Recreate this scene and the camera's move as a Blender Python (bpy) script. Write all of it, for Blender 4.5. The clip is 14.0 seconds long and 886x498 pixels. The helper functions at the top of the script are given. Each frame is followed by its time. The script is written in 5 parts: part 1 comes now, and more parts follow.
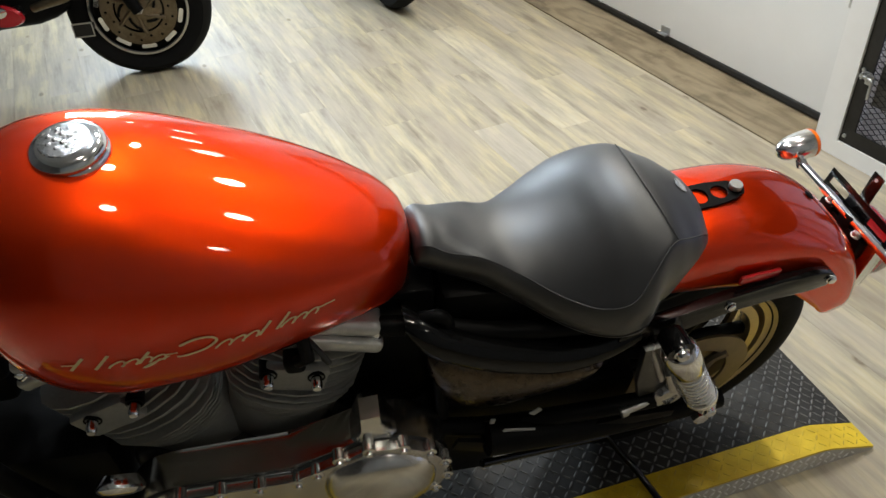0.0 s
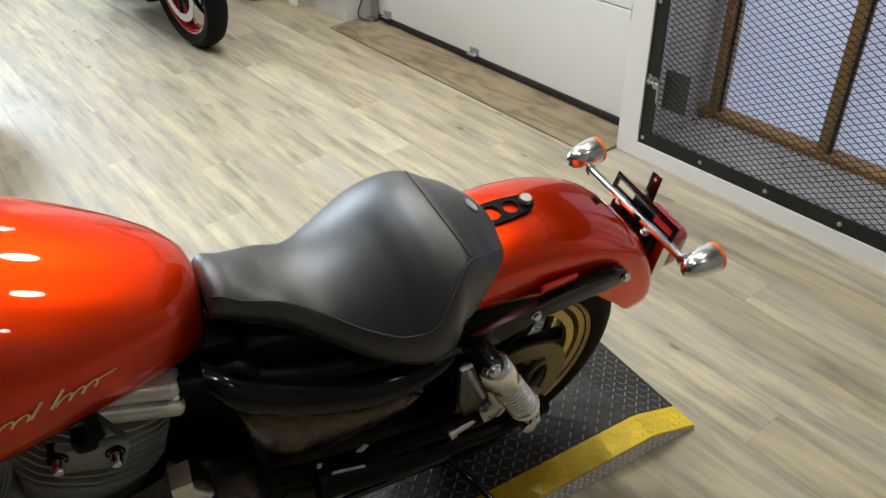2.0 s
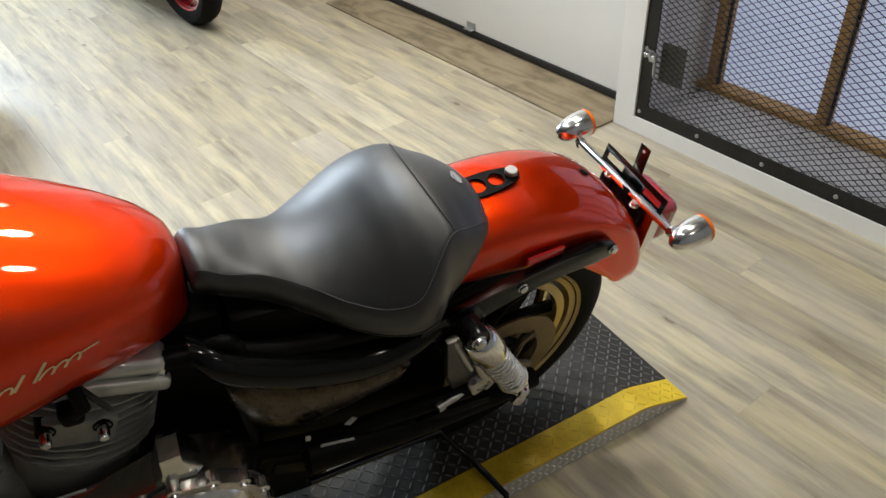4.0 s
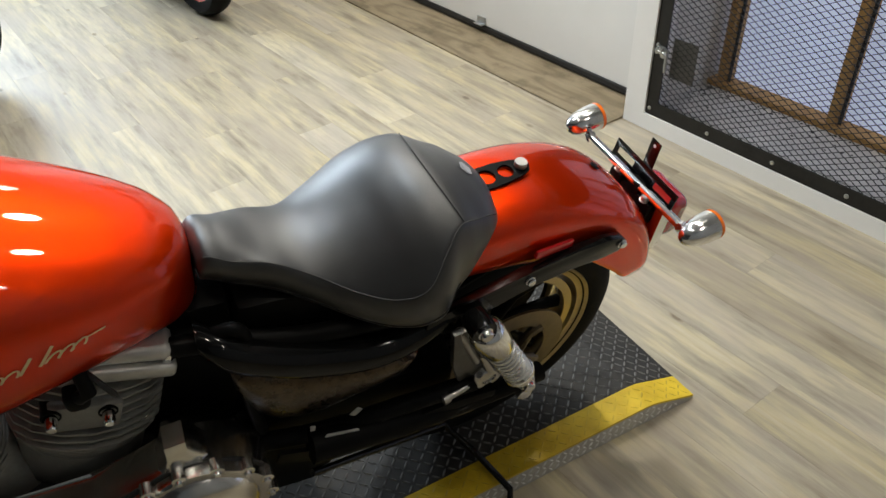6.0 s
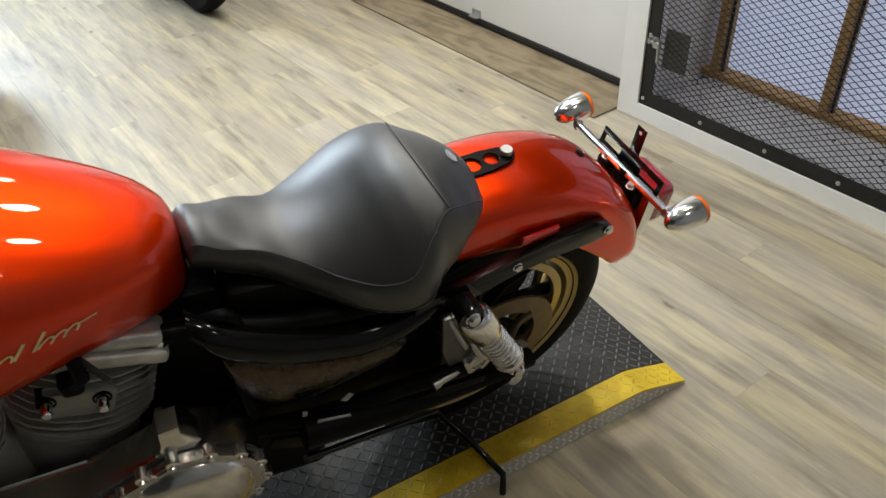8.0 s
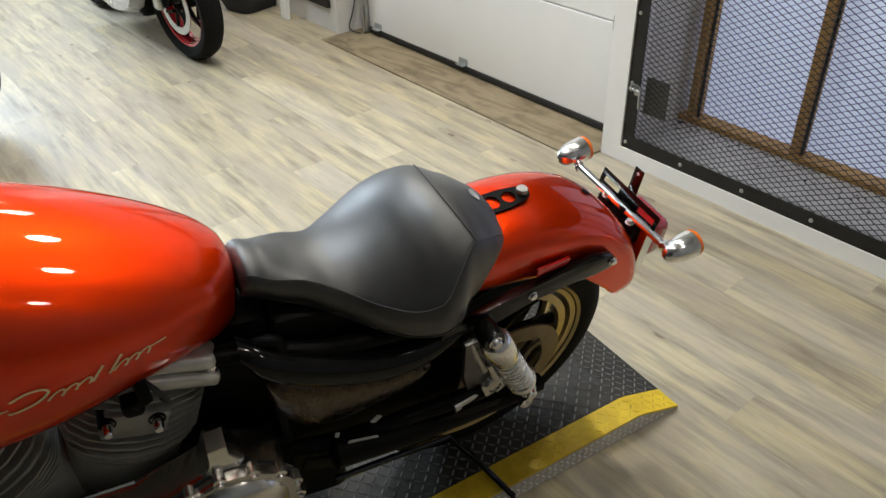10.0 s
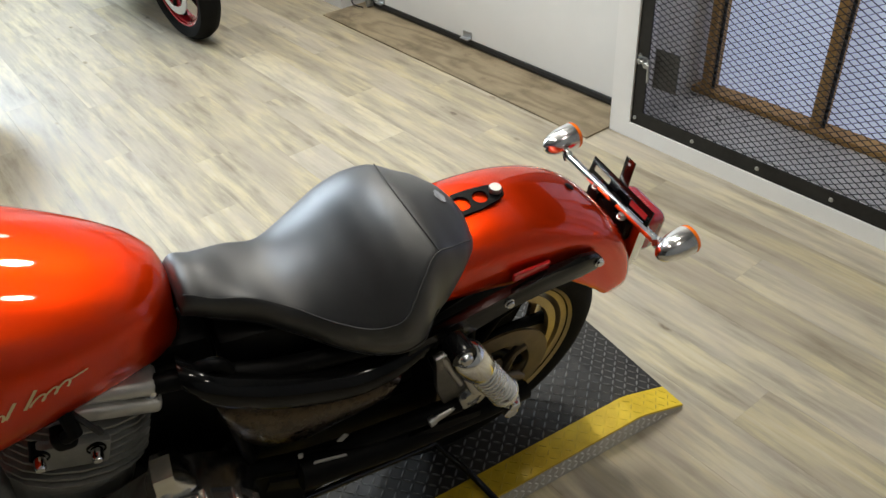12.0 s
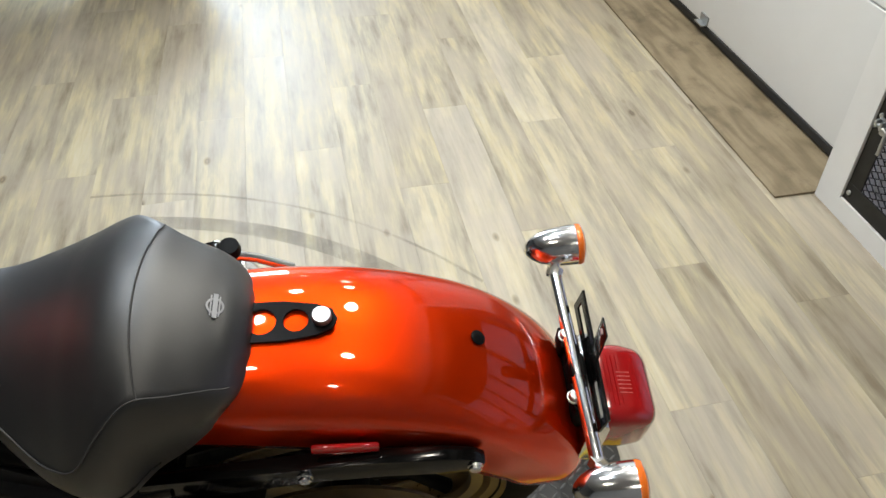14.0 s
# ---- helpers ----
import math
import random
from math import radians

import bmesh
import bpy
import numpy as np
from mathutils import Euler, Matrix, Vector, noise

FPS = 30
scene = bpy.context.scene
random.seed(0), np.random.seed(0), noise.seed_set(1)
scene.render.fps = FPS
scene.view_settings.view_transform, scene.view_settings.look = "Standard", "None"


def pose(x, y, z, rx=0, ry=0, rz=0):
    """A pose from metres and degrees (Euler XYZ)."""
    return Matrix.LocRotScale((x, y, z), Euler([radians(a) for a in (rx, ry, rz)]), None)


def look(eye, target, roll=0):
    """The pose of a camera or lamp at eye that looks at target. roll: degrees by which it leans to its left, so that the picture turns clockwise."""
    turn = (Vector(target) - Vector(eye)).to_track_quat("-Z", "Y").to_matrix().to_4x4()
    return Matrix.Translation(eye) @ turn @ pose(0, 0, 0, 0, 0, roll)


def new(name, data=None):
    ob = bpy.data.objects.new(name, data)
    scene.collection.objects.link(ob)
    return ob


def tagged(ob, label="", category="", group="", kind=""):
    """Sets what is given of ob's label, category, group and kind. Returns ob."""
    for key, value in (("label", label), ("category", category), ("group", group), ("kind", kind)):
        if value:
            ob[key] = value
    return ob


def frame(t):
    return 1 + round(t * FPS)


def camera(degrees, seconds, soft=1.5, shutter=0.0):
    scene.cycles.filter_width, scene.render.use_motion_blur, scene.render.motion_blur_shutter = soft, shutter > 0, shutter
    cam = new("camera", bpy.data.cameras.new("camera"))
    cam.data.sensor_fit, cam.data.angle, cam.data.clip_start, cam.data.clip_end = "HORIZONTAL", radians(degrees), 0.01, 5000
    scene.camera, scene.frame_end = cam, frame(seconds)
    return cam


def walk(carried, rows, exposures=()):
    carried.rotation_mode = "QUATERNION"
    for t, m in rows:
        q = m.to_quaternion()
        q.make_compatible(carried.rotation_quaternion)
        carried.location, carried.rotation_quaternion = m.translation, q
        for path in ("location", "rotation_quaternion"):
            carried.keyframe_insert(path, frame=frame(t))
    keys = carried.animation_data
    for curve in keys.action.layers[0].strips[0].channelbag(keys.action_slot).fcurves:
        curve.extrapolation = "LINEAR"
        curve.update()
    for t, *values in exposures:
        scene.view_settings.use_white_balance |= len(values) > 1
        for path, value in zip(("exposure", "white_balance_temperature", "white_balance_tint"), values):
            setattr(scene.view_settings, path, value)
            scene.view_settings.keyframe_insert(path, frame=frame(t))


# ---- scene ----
cam = camera(60.0, 14.0)
PATH = [
    (0, (-0.714, -0.832, 1.47), (-0.272, 0.706, 0.271), -2.8),
    (0.5, (-0.658, -0.829, 1.455), (-0.009, 0.608, 0.225), -1.1),
    (1, (-0.658, -0.824, 1.453), (0.049, 0.587, 0.225), 0.3),
    (1.5, (-0.646, -0.837, 1.456), (0.121, 0.57, 0.26), 0.5),
    (2, (-0.628, -0.844, 1.465), (0.173, 0.577, 0.309), -1.8),
    (2.5, (-0.609, -0.852, 1.459), (0.208, 0.523, 0.259), -1.9),
    (3, (-0.6, -0.852, 1.461), (0.206, 0.548, 0.281), -2.5),
    (3.5, (-0.594, -0.849, 1.457), (0.209, 0.53, 0.252), -2.3),
    (4, (-0.605, -0.862, 1.457), (0.169, 0.537, 0.255), -2.5),
    (6.5, (-0.608, -0.86, 1.446), (0.145, 0.536, 0.226), -1.9),
    (7, (-0.596, -0.861, 1.445), (0.144, 0.52, 0.202), -2.4),
    (7.5, (-0.585, -0.874, 1.443), (0.15, 0.519, 0.21), -2.8),
    (10, (-0.724, -0.938, 1.504), (0.121, 0.478, 0.372), -1.6),
    (10.5, (-0.664, -0.918, 1.509), (0.081, 0.576, 0.407), -1.0),
    (11, (-0.62, -0.893, 1.504), (0.139, 0.563, 0.362), -1.0),
    (11.5, (-0.61, -0.881, 1.487), (0.135, 0.546, 0.301), -2.1),
    (12, (-0.574, -0.881, 1.483), (0.185, 0.533, 0.291), -4.1),
    (12.5, (-0.452, -0.881, 1.475), (0.282, 0.533, 0.266), -1.9),
    (13, (-0.307, -0.813, 1.473), (0.246, 0.613, 0.184), -3.5),
    (13.5, (-0.143, -0.617, 1.429), (0.351, 0.701, 0.008), -1.9),
    (14, (0.092, -0.566, 1.405), (0.193, 0.929, 0.081), -0.2),
]
walk(cam, [(t, look(eye, target, roll)) for t, eye, target, roll in PATH])

# ---------------------------------------------------------------- light
world = bpy.data.worlds.new("world")
scene.world = world
world.use_nodes = True
world.node_tree.nodes["Background"].inputs[0].default_value = (0.75, 0.85, 1.0, 1)
world.node_tree.nodes["Background"].inputs[1].default_value = 0.05
scene.view_settings.exposure = 0.19
CEIL = 3.1
# x, y, watts; the last two are added to put a sheen on the seat
LAMP_SPOTS = [(0.63, -0.13, 24), (0.64, 1.03, 68), (0.60, 2.05, 30), (0.55, 2.85, 34), (0.66, 4.20, 24), (-0.19, 4.40, 24), (-0.10, 1.62, 58), (-0.60, -0.60, 11), (0.50, -1.85, 13),
              (-0.50, 0.70, 66), (-0.85, 1.10, 60)]


def area(name, where, aim, sx, sy, watts, colour):
    data = bpy.data.lights.new(name, "AREA")
    data.shape, data.size, data.size_y, data.energy, data.color = "RECTANGLE", sx, sy, watts, colour
    ob = new(name, data)
    ob.matrix_world = look(where, aim)
    return ob


def lamp(name, where, watts, radius, colour, cone=116):
    data = bpy.data.lights.new(name, "SPOT")
    data.energy, data.shadow_soft_size, data.color = watts, radius, colour
    data.spot_size, data.spot_blend = radians(cone), 0.9
    ob = new(name, data)
    ob.matrix_world = look(where, (where[0], where[1] + 0.01, 0))
    return ob


WARM, COOL = (1.0, 0.97, 0.88), (0.74, 0.87, 1.0)
for lx, ly, watts in LAMP_SPOTS:
    cool = lx < 0 and 0 < ly < 2
    lamp("ceiling_lamp_light", (lx, ly, CEIL - 0.14), watts, 0.09, COOL if cool else WARM, 76 if cool and ly < 1.2 else 116)

area("window_light", (-1.15, 5.35, 1.95), (0.0, 2.0, 0.6), 1.0, 1.5, 108, COOL)

# ---------------------------------------------------------------- materials


def material(name, rough=0.5, metal=0.0, colour=(0.5, 0.5, 0.5), spec=0.5, coat=0.0):
    m = bpy.data.materials.new(name)
    m.use_nodes = True
    b = m.node_tree.nodes["Principled BSDF"]
    b.inputs["Base Color"].default_value = (*colour, 1)
    b.inputs["Roughness"].default_value = rough
    b.inputs["Metallic"].default_value = metal
    b.inputs["Specular IOR Level"].default_value = spec
    b.inputs["Coat Weight"].default_value = coat
    b.inputs["Coat Roughness"].default_value = 0.03
    return m


def node(m, kind, **values):
    n = m.node_tree.nodes.new(kind)
    for k, v in values.items():
        n.inputs[k.replace("_", " ")].default_value = v
    return n


def link(m, a, b):
    m.node_tree.links.new(a, b)


def bsdf(m):
    return m.node_tree.nodes["Principled BSDF"]


def ramp(m, fac, stops):
    r = m.node_tree.nodes.new("ShaderNodeValToRGB")
    while len(r.color_ramp.elements) < len(stops):
        r.color_ramp.elements.new(0.5)
    for e, (p, c) in zip(r.color_ramp.elements, stops):
        e.position, e.color = p, (*c, 1)
    link(m, fac, r.inputs[0])
    return r.outputs[0]


def coords(m, scale=(1, 1, 1), kind="Object"):
    c = m.node_tree.nodes.new("ShaderNodeTexCoord")
    p = m.node_tree.nodes.new("ShaderNodeMapping")
    p.inputs["Scale"].default_value = scale
    link(m, c.outputs[kind], p.inputs[0])
    return p


def noise_tex(m, vec, scale, detail=4.0, rough=0.55):
    n = node(m, "ShaderNodeTexNoise", Scale=scale, Detail=detail, Roughness=rough)
    link(m, vec, n.inputs["Vector"])
    return n.outputs["Fac"]


def bump(m, height, strength, distance=0.001):
    b = node(m, "ShaderNodeBump", Strength=strength, Distance=distance)
    link(m, height, b.inputs["Height"])
    link(m, b.outputs[0], bsdf(m).inputs["Normal"])
    return b


def grained(name, c1, c2, scale, rough=(0.4, 0.6), metal=0.0, bumped=0.2, dist=0.001, stretch=(1, 1, 1), coat=0.0, detail=5):
    """A surface of two tones with grain, a slower change over it and fine relief."""
    m = material(name, 0.5, metal, coat=coat)
    v = coords(m, stretch).outputs[0]
    fine, slow = noise_tex(m, v, scale, detail), noise_tex(m, v, scale * 0.13, 3)
    mix = node(m, "ShaderNodeMath")
    mix.operation = "MULTIPLY_ADD"
    link(m, slow, mix.inputs[0])
    mix.inputs[1].default_value = 0.6
    half = node(m, "ShaderNodeMath")
    half.operation = "MULTIPLY"
    half.inputs[1].default_value = 0.4
    link(m, fine, half.inputs[0])
    link(m, half.outputs[0], mix.inputs[2])
    link(m, ramp(m, mix.outputs[0], [(0.3, c1), (0.7, c2)]), bsdf(m).inputs["Base Color"])
    rr = node(m, "ShaderNodeMapRange", From_Min=0.3, From_Max=0.7, To_Min=rough[0], To_Max=rough[1])
    link(m, mix.outputs[0], rr.inputs[0])
    link(m, rr.outputs[0], bsdf(m).inputs["Roughness"])
    if bumped:
        bump(m, fine, bumped, dist)
    return m


def plank_material():
    m = material("vinyl_plank", 0.35)
    c = m.node_tree.nodes.new("ShaderNodeTexCoord")
    info = m.node_tree.nodes.new("ShaderNodeObjectInfo")
    shift = node(m, "ShaderNodeVectorMath")
    shift.operation = "SCALE"
    comb = node(m, "ShaderNodeCombineXYZ", X=17.0, Y=41.0, Z=9.0)
    link(m, comb.outputs[0], shift.inputs[0])
    link(m, info.outputs["Random"], shift.inputs["Scale"])
    add = node(m, "ShaderNodeVectorMath")
    add.operation = "ADD"
    link(m, c.outputs["Object"], add.inputs[0])
    link(m, shift.outputs[0], add.inputs[1])
    p1 = node(m, "ShaderNodeMapping", Scale=(70, 2.6, 1))
    p2 = node(m, "ShaderNodeMapping", Scale=(19, 2.2, 1))
    p3 = node(m, "ShaderNodeMapping", Scale=(120, 6, 1))
    p5 = node(m, "ShaderNodeMapping", Scale=(6.0, 3.2, 1))
    for p in (p1, p2, p3, p5):
        link(m, add.outputs[0], p.inputs[0])
    n1 = noise_tex(m, p1.outputs[0], 1.0, 5, 0.6)
    n2 = noise_tex(m, p2.outputs[0], 1.0, 6, 0.62)
    n3 = noise_tex(m, p3.outputs[0], 1.0, 3, 0.6)
    n5 = noise_tex(m, p5.outputs[0], 1.0, 4, 0.6)
    base = ramp(m, n2, [(0.34, (0.235, 0.195, 0.132)), (0.43, (0.335, 0.293, 0.214)), (0.51, (0.418, 0.368, 0.260)), (0.57, (0.505, 0.440, 0.280)), (0.68, (0.545, 0.495, 0.355))])
    # greyish bleached patches over the grain
    grey = ramp(m, n5, [(0.42, (0.0, 0.0, 0.0)), (0.62, (1.0, 1.0, 1.0))])
    wash = m.node_tree.nodes.new("ShaderNodeMix")
    wash.data_type = "RGBA"
    wash.inputs["B"].default_value = (0.400, 0.352, 0.280, 1)
    fac = node(m, "ShaderNodeMath")
    fac.operation = "MULTIPLY"
    fac.inputs[1].default_value = 0.68
    link(m, grey, fac.inputs[0])
    link(m, fac.outputs[0], wash.inputs["Factor"])
    link(m, base, wash.inputs["A"])
    streak = ramp(m, n1, [(0.34, (0.34, 0.32, 0.29)), (0.48, (0.50, 0.49, 0.47)), (0.66, (0.62, 0.60, 0.57))])
    mix = m.node_tree.nodes.new("ShaderNodeMix")
    mix.data_type, mix.blend_type = "RGBA", "OVERLAY"
    mix.inputs["Factor"].default_value = 0.24
    link(m, wash.outputs["Result"], mix.inputs["A"])
    link(m, streak, mix.inputs["B"])
    tone = node(m, "ShaderNodeMapRange", To_Min=0.92, To_Max=1.08)
    link(m, info.outputs["Random"], tone.inputs[0])
    hsv = node(m, "ShaderNodeHueSaturation")
    link(m, tone.outputs[0], hsv.inputs["Value"])
    sat = node(m, "ShaderNodeMapRange", To_Min=1.07, To_Max=0.86)
    link(m, info.outputs["Random"], sat.inputs[0])
    link(m, sat.outputs[0], hsv.inputs["Saturation"])
    link(m, mix.outputs["Result"], hsv.inputs["Color"])
    # a few dark oval knots
    vor = node(m, "ShaderNodeTexVoronoi", Scale=1.0)
    p4 = node(m, "ShaderNodeMapping", Scale=(9.5, 4.6, 1))
    link(m, add.outputs[0], p4.inputs[0])
    link(m, p4.outputs[0], vor.inputs["Vector"])
    pick = node(m, "ShaderNodeSeparateColor")
    link(m, vor.outputs["Color"], pick.inputs[0])
    rare = node(m, "ShaderNodeMath")
    rare.operation = "GREATER_THAN"
    rare.inputs[1].default_value = 0.26
    link(m, pick.outputs[0], rare.inputs[0])
    far_off = node(m, "ShaderNodeMath")
    far_off.operation = "ADD"
    link(m, vor.outputs["Distance"], far_off.inputs[0])
    link(m, rare.outputs[0], far_off.inputs[1])
    knot = ramp(m, far_off.outputs[0], [(0.020, (0.50, 0.44, 0.36)), (0.052, (0.24, 0.19, 0.14)), (0.080, (0.62, 0.56, 0.48)), (0.125, (1, 1, 1))])
    mul = m.node_tree.nodes.new("ShaderNodeMix")
    mul.data_type, mul.blend_type = "RGBA", "MULTIPLY"
    mul.inputs["Factor"].default_value = 0.75
    link(m, hsv.outputs[0], mul.inputs["A"])
    link(m, knot, mul.inputs["B"])
    link(m, mul.outputs["Result"], bsdf(m).inputs["Base Color"])
    rr = node(m, "ShaderNodeMapRange", From_Min=0.3, From_Max=0.7, To_Min=0.42, To_Max=0.54)
    link(m, n2, rr.inputs[0])
    link(m, rr.outputs[0], bsdf(m).inputs["Roughness"])
    bsdf(m).inputs["Specular IOR Level"].default_value = 0.55
    bump(m, n3, 0.12, 0.0006)
    return m


def candy_paint():
    """Metal flake under a tinted clear coat."""
    m = material("candy_orange_paint", 0.39, 0.92, (0.95, 0.075, 0.004), coat=1.0)
    b = bsdf(m)
    b.inputs["Coat Tint"].default_value = (0.84, 0.40, 0.22, 1)
    b.inputs["Coat Roughness"].default_value = 0.025
    b.inputs["Coat IOR"].default_value = 1.42
    b.inputs["Specular IOR Level"].default_value = 0.1
    v = coords(m).outputs[0]
    fl = node(m, "ShaderNodeTexVoronoi", Scale=1400.0)
    link(m, v, fl.inputs["Vector"])
    link(m, ramp(m, fl.outputs["Distance"], [(0.0, (1.0, 0.135, 0.008)), (0.8, (0.92, 0.098, 0.005))]), b.inputs["Base Color"])
    rr = node(m, "ShaderNodeMapRange", From_Min=0.3, From_Max=0.7, To_Min=0.37, To_Max=0.42)
    link(m, noise_tex(m, v, 9.0, 3), rr.inputs[0])
    link(m, rr.outputs[0], b.inputs["Roughness"])
    return m


def plywood_material():
    """Rotary-cut face veneer: drawn-out contour rings, dark stains and scuffs."""
    m = material("plywood", 0.6)
    v = coords(m, (2.6, 0.75, 1)).outputs[0]
    field = noise_tex(m, v, 1.6, 2, 0.4)
    rings = node(m, "ShaderNodeMath")
    rings.operation = "MULTIPLY"
    rings.inputs[1].default_value = 60.0
    link(m, field, rings.inputs[0])
    wave = node(m, "ShaderNodeMath")
    wave.operation = "SINE"
    link(m, rings.outputs[0], wave.inputs[0])
    half = node(m, "ShaderNodeMapRange", From_Min=-1.0, From_Max=1.0, To_Min=0.0, To_Max=1.0)
    link(m, wave.outputs[0], half.inputs[0])
    veneer = ramp(m, half.outputs[0], [(0.0, (0.235, 0.185, 0.112)), (0.45, (0.31, 0.248, 0.155)), (1.0, (0.345, 0.278, 0.178))])
    stain = ramp(m, noise_tex(m, coords(m, (1, 1, 1)).outputs[0], 4.5, 7, 0.7), [(0.32, (0.38, 0.36, 0.33)), (0.46, (0.85, 0.84, 0.82)), (0.62, (1, 1, 1))])
    fine = ramp(m, noise_tex(m, coords(m, (60, 6, 1)).outputs[0], 1.0, 4, 0.6), [(0.3, (0.72, 0.70, 0.68)), (0.7, (1, 1, 1))])
    last = veneer
    for other, amount in ((stain, 0.85), (fine, 0.8)):
        mul = m.node_tree.nodes.new("ShaderNodeMix")
        mul.data_type, mul.blend_type = "RGBA", "MULTIPLY"
        mul.inputs["Factor"].default_value = amount
        link(m, last, mul.inputs["A"])
        link(m, other, mul.inputs["B"])
        last = mul.outputs["Result"]
    link(m, last, bsdf(m).inputs["Base Color"])
    bump(m, field, 0.3, 0.001)
    return m


M_PLANK = plank_material()
M_PAINT = candy_paint()
M_VINYL = grained("black_vinyl", (0.007, 0.007, 0.0075), (0.012, 0.0115, 0.0115), 420, (0.42, 0.52), bumped=0.35, dist=0.0006)
bsdf(M_VINYL).inputs["Specular IOR Level"].default_value = 0.2
bsdf(M_VINYL).inputs["Coat Weight"].default_value = 1.0
bsdf(M_VINYL).inputs["Sheen Weight"].default_value = 0.03
bsdf(M_VINYL).inputs["Sheen Roughness"].default_value = 0.4
bsdf(M_VINYL).inputs["Sheen Tint"].default_value = (0.78, 0.84, 1.0, 1)
bsdf(M_VINYL).inputs["Coat Roughness"].default_value = 0.47
bsdf(M_VINYL).inputs["Coat IOR"].default_value = 1.75
M_CAPTOP = grained("worn_cast_chrome", (0.75, 0.75, 0.75), (0.90, 0.90, 0.90), 160, (0.18, 0.34), metal=1.0, bumped=0.8, dist=0.002)
M_THREAD = grained("seam_thread", (0.03, 0.03, 0.03), (0.075, 0.072, 0.068), 900, (0.6, 0.8))
M_CHROME = grained("chrome", (0.80, 0.80, 0.80), (0.90, 0.90, 0.90), 30, (0.10, 0.20), metal=1.0, bumped=0)
M_STEEL = grained("brushed_steel", (0.42, 0.41, 0.40), (0.58, 0.57, 0.55), 120, (0.25, 0.42), metal=1.0, bumped=0.1, dist=0.0003)
M_ALLOY = grained("cast_alloy", (0.235, 0.232, 0.212), (0.34, 0.336, 0.308), 160, (0.42, 0.58), metal=0.4, bumped=0.25, dist=0.0004)
M_GUN = grained("dark_cast_steel", (0.10, 0.098, 0.092), (0.20, 0.195, 0.185), 120, (0.3, 0.45), metal=0.9, bumped=0.15, dist=0.0003)
M_ROCKER = grained("dull_cast_alloy", (0.50, 0.495, 0.47), (0.64, 0.63, 0.60), 90, (0.34, 0.46), metal=0.6, bumped=0.15, dist=0.0003)
M_ZINC = grained("bright_zinc", (0.78, 0.78, 0.77), (0.90, 0.90, 0.89), 60, (0.22, 0.34), metal=0.75, bumped=0.05, dist=0.0003)
M_POLISH = grained("polished_alloy", (0.62, 0.60, 0.57), (0.74, 0.72, 0.68), 25, (0.14, 0.26), metal=1.0, bumped=0.05, dist=0.0003)
M_BLACK = grained("gloss_black_paint", (0.003, 0.003, 0.003), (0.006, 0.006, 0.006), 60, (0.10, 0.18), bumped=0, coat=0.10)
M_SATIN = grained("satin_black_metal", (0.003, 0.003, 0.003), (0.007, 0.0068, 0.0065), 140, (0.35, 0.5), bumped=0.2, dist=0.0003)
M_GRIT = grained("textured_black_paint", (0.055, 0.039, 0.022), (0.095, 0.067, 0.040), 420, (0.24, 0.32), metal=0.9, bumped=0.6, dist=0.0006, coat=0.4)
for dull, level in ((M_BLACK, 0.22), (M_SATIN, 0.07)):
    bsdf(dull).inputs["Specular IOR Level"].default_value = level
M_LABEL = grained("worn_white_label", (0.25, 0.25, 0.24), (0.6, 0.6, 0.58), 60, (0.4, 0.6))
M_RUBBER = grained("tyre_rubber", (0.004, 0.004, 0.004), (0.009, 0.0088, 0.0085), 90, (0.65, 0.85), bumped=0.3, dist=0.0006)
bsdf(M_RUBBER).inputs["Specular IOR Level"].default_value = 0.12
M_DISC = grained("worn_disc_steel", (0.11, 0.082, 0.050), (0.25, 0.205, 0.145), 60, (0.34, 0.5), metal=1.0, bumped=0.1, dist=0.0003)
M_GOLD = grained("bronze_rim_paint", (0.42, 0.33, 0.17), (0.55, 0.44, 0.25), 80, (0.25, 0.36), metal=0.7, bumped=0)
M_BADGE = material("grey_badge_print", 0.55, 0.0, (0.38, 0.38, 0.39))
M_TAIL = grained("tail_lens", (0.30, 0.006, 0.007), (0.40, 0.009, 0.010), 30, (0.10, 0.16), bumped=0, coat=0.6)
M_PALERED = grained("pale_red_reflector", (0.62, 0.10, 0.09), (0.74, 0.17, 0.15), 200, (0.25, 0.4), bumped=0)
M_RED = material("red_lens", 0.12, 0.0, (0.62, 0.012, 0.016), coat=0.7)
M_AMBER = material("amber_lens", 0.12, 0.0, (0.90, 0.18, 0.01), coat=0.6)
M_GILT = material("gilt_lettering", 0.45, 0.0, (0.95, 0.72, 0.36))
M_YELLOW = grained("worn_yellow_paint", (0.44, 0.27, 0.008), (0.88, 0.64, 0.035), 24, (0.35, 0.6), bumped=0.3, dist=0.0008)
M_TREADTOP = grained("worn_tread_steel", (0.085, 0.082, 0.076), (0.19, 0.184, 0.170), 60, (0.35, 0.5), metal=0.0, bumped=0.2, dist=0.0005)
M_YELLOWTREAD = grained("scuffed_yellow_tread", (0.34, 0.215, 0.010), (0.80, 0.58, 0.03), 40, (0.4, 0.6), bumped=0.2, dist=0.0005)
M_BRIGHTTREAD = grained("polished_tread_steel", (0.62, 0.61, 0.59), (0.82, 0.81, 0.79), 60, (0.3, 0.45), bumped=0.2, dist=0.0005)
M_PLATE = grained("dark_tread_plate", (0.020, 0.019, 0.018), (0.052, 0.049, 0.044), 35, (0.50, 0.68), metal=0.0, bumped=0.2, dist=0.0006)
bsdf(M_PLATE).inputs["Specular IOR Level"].default_value = 0.3
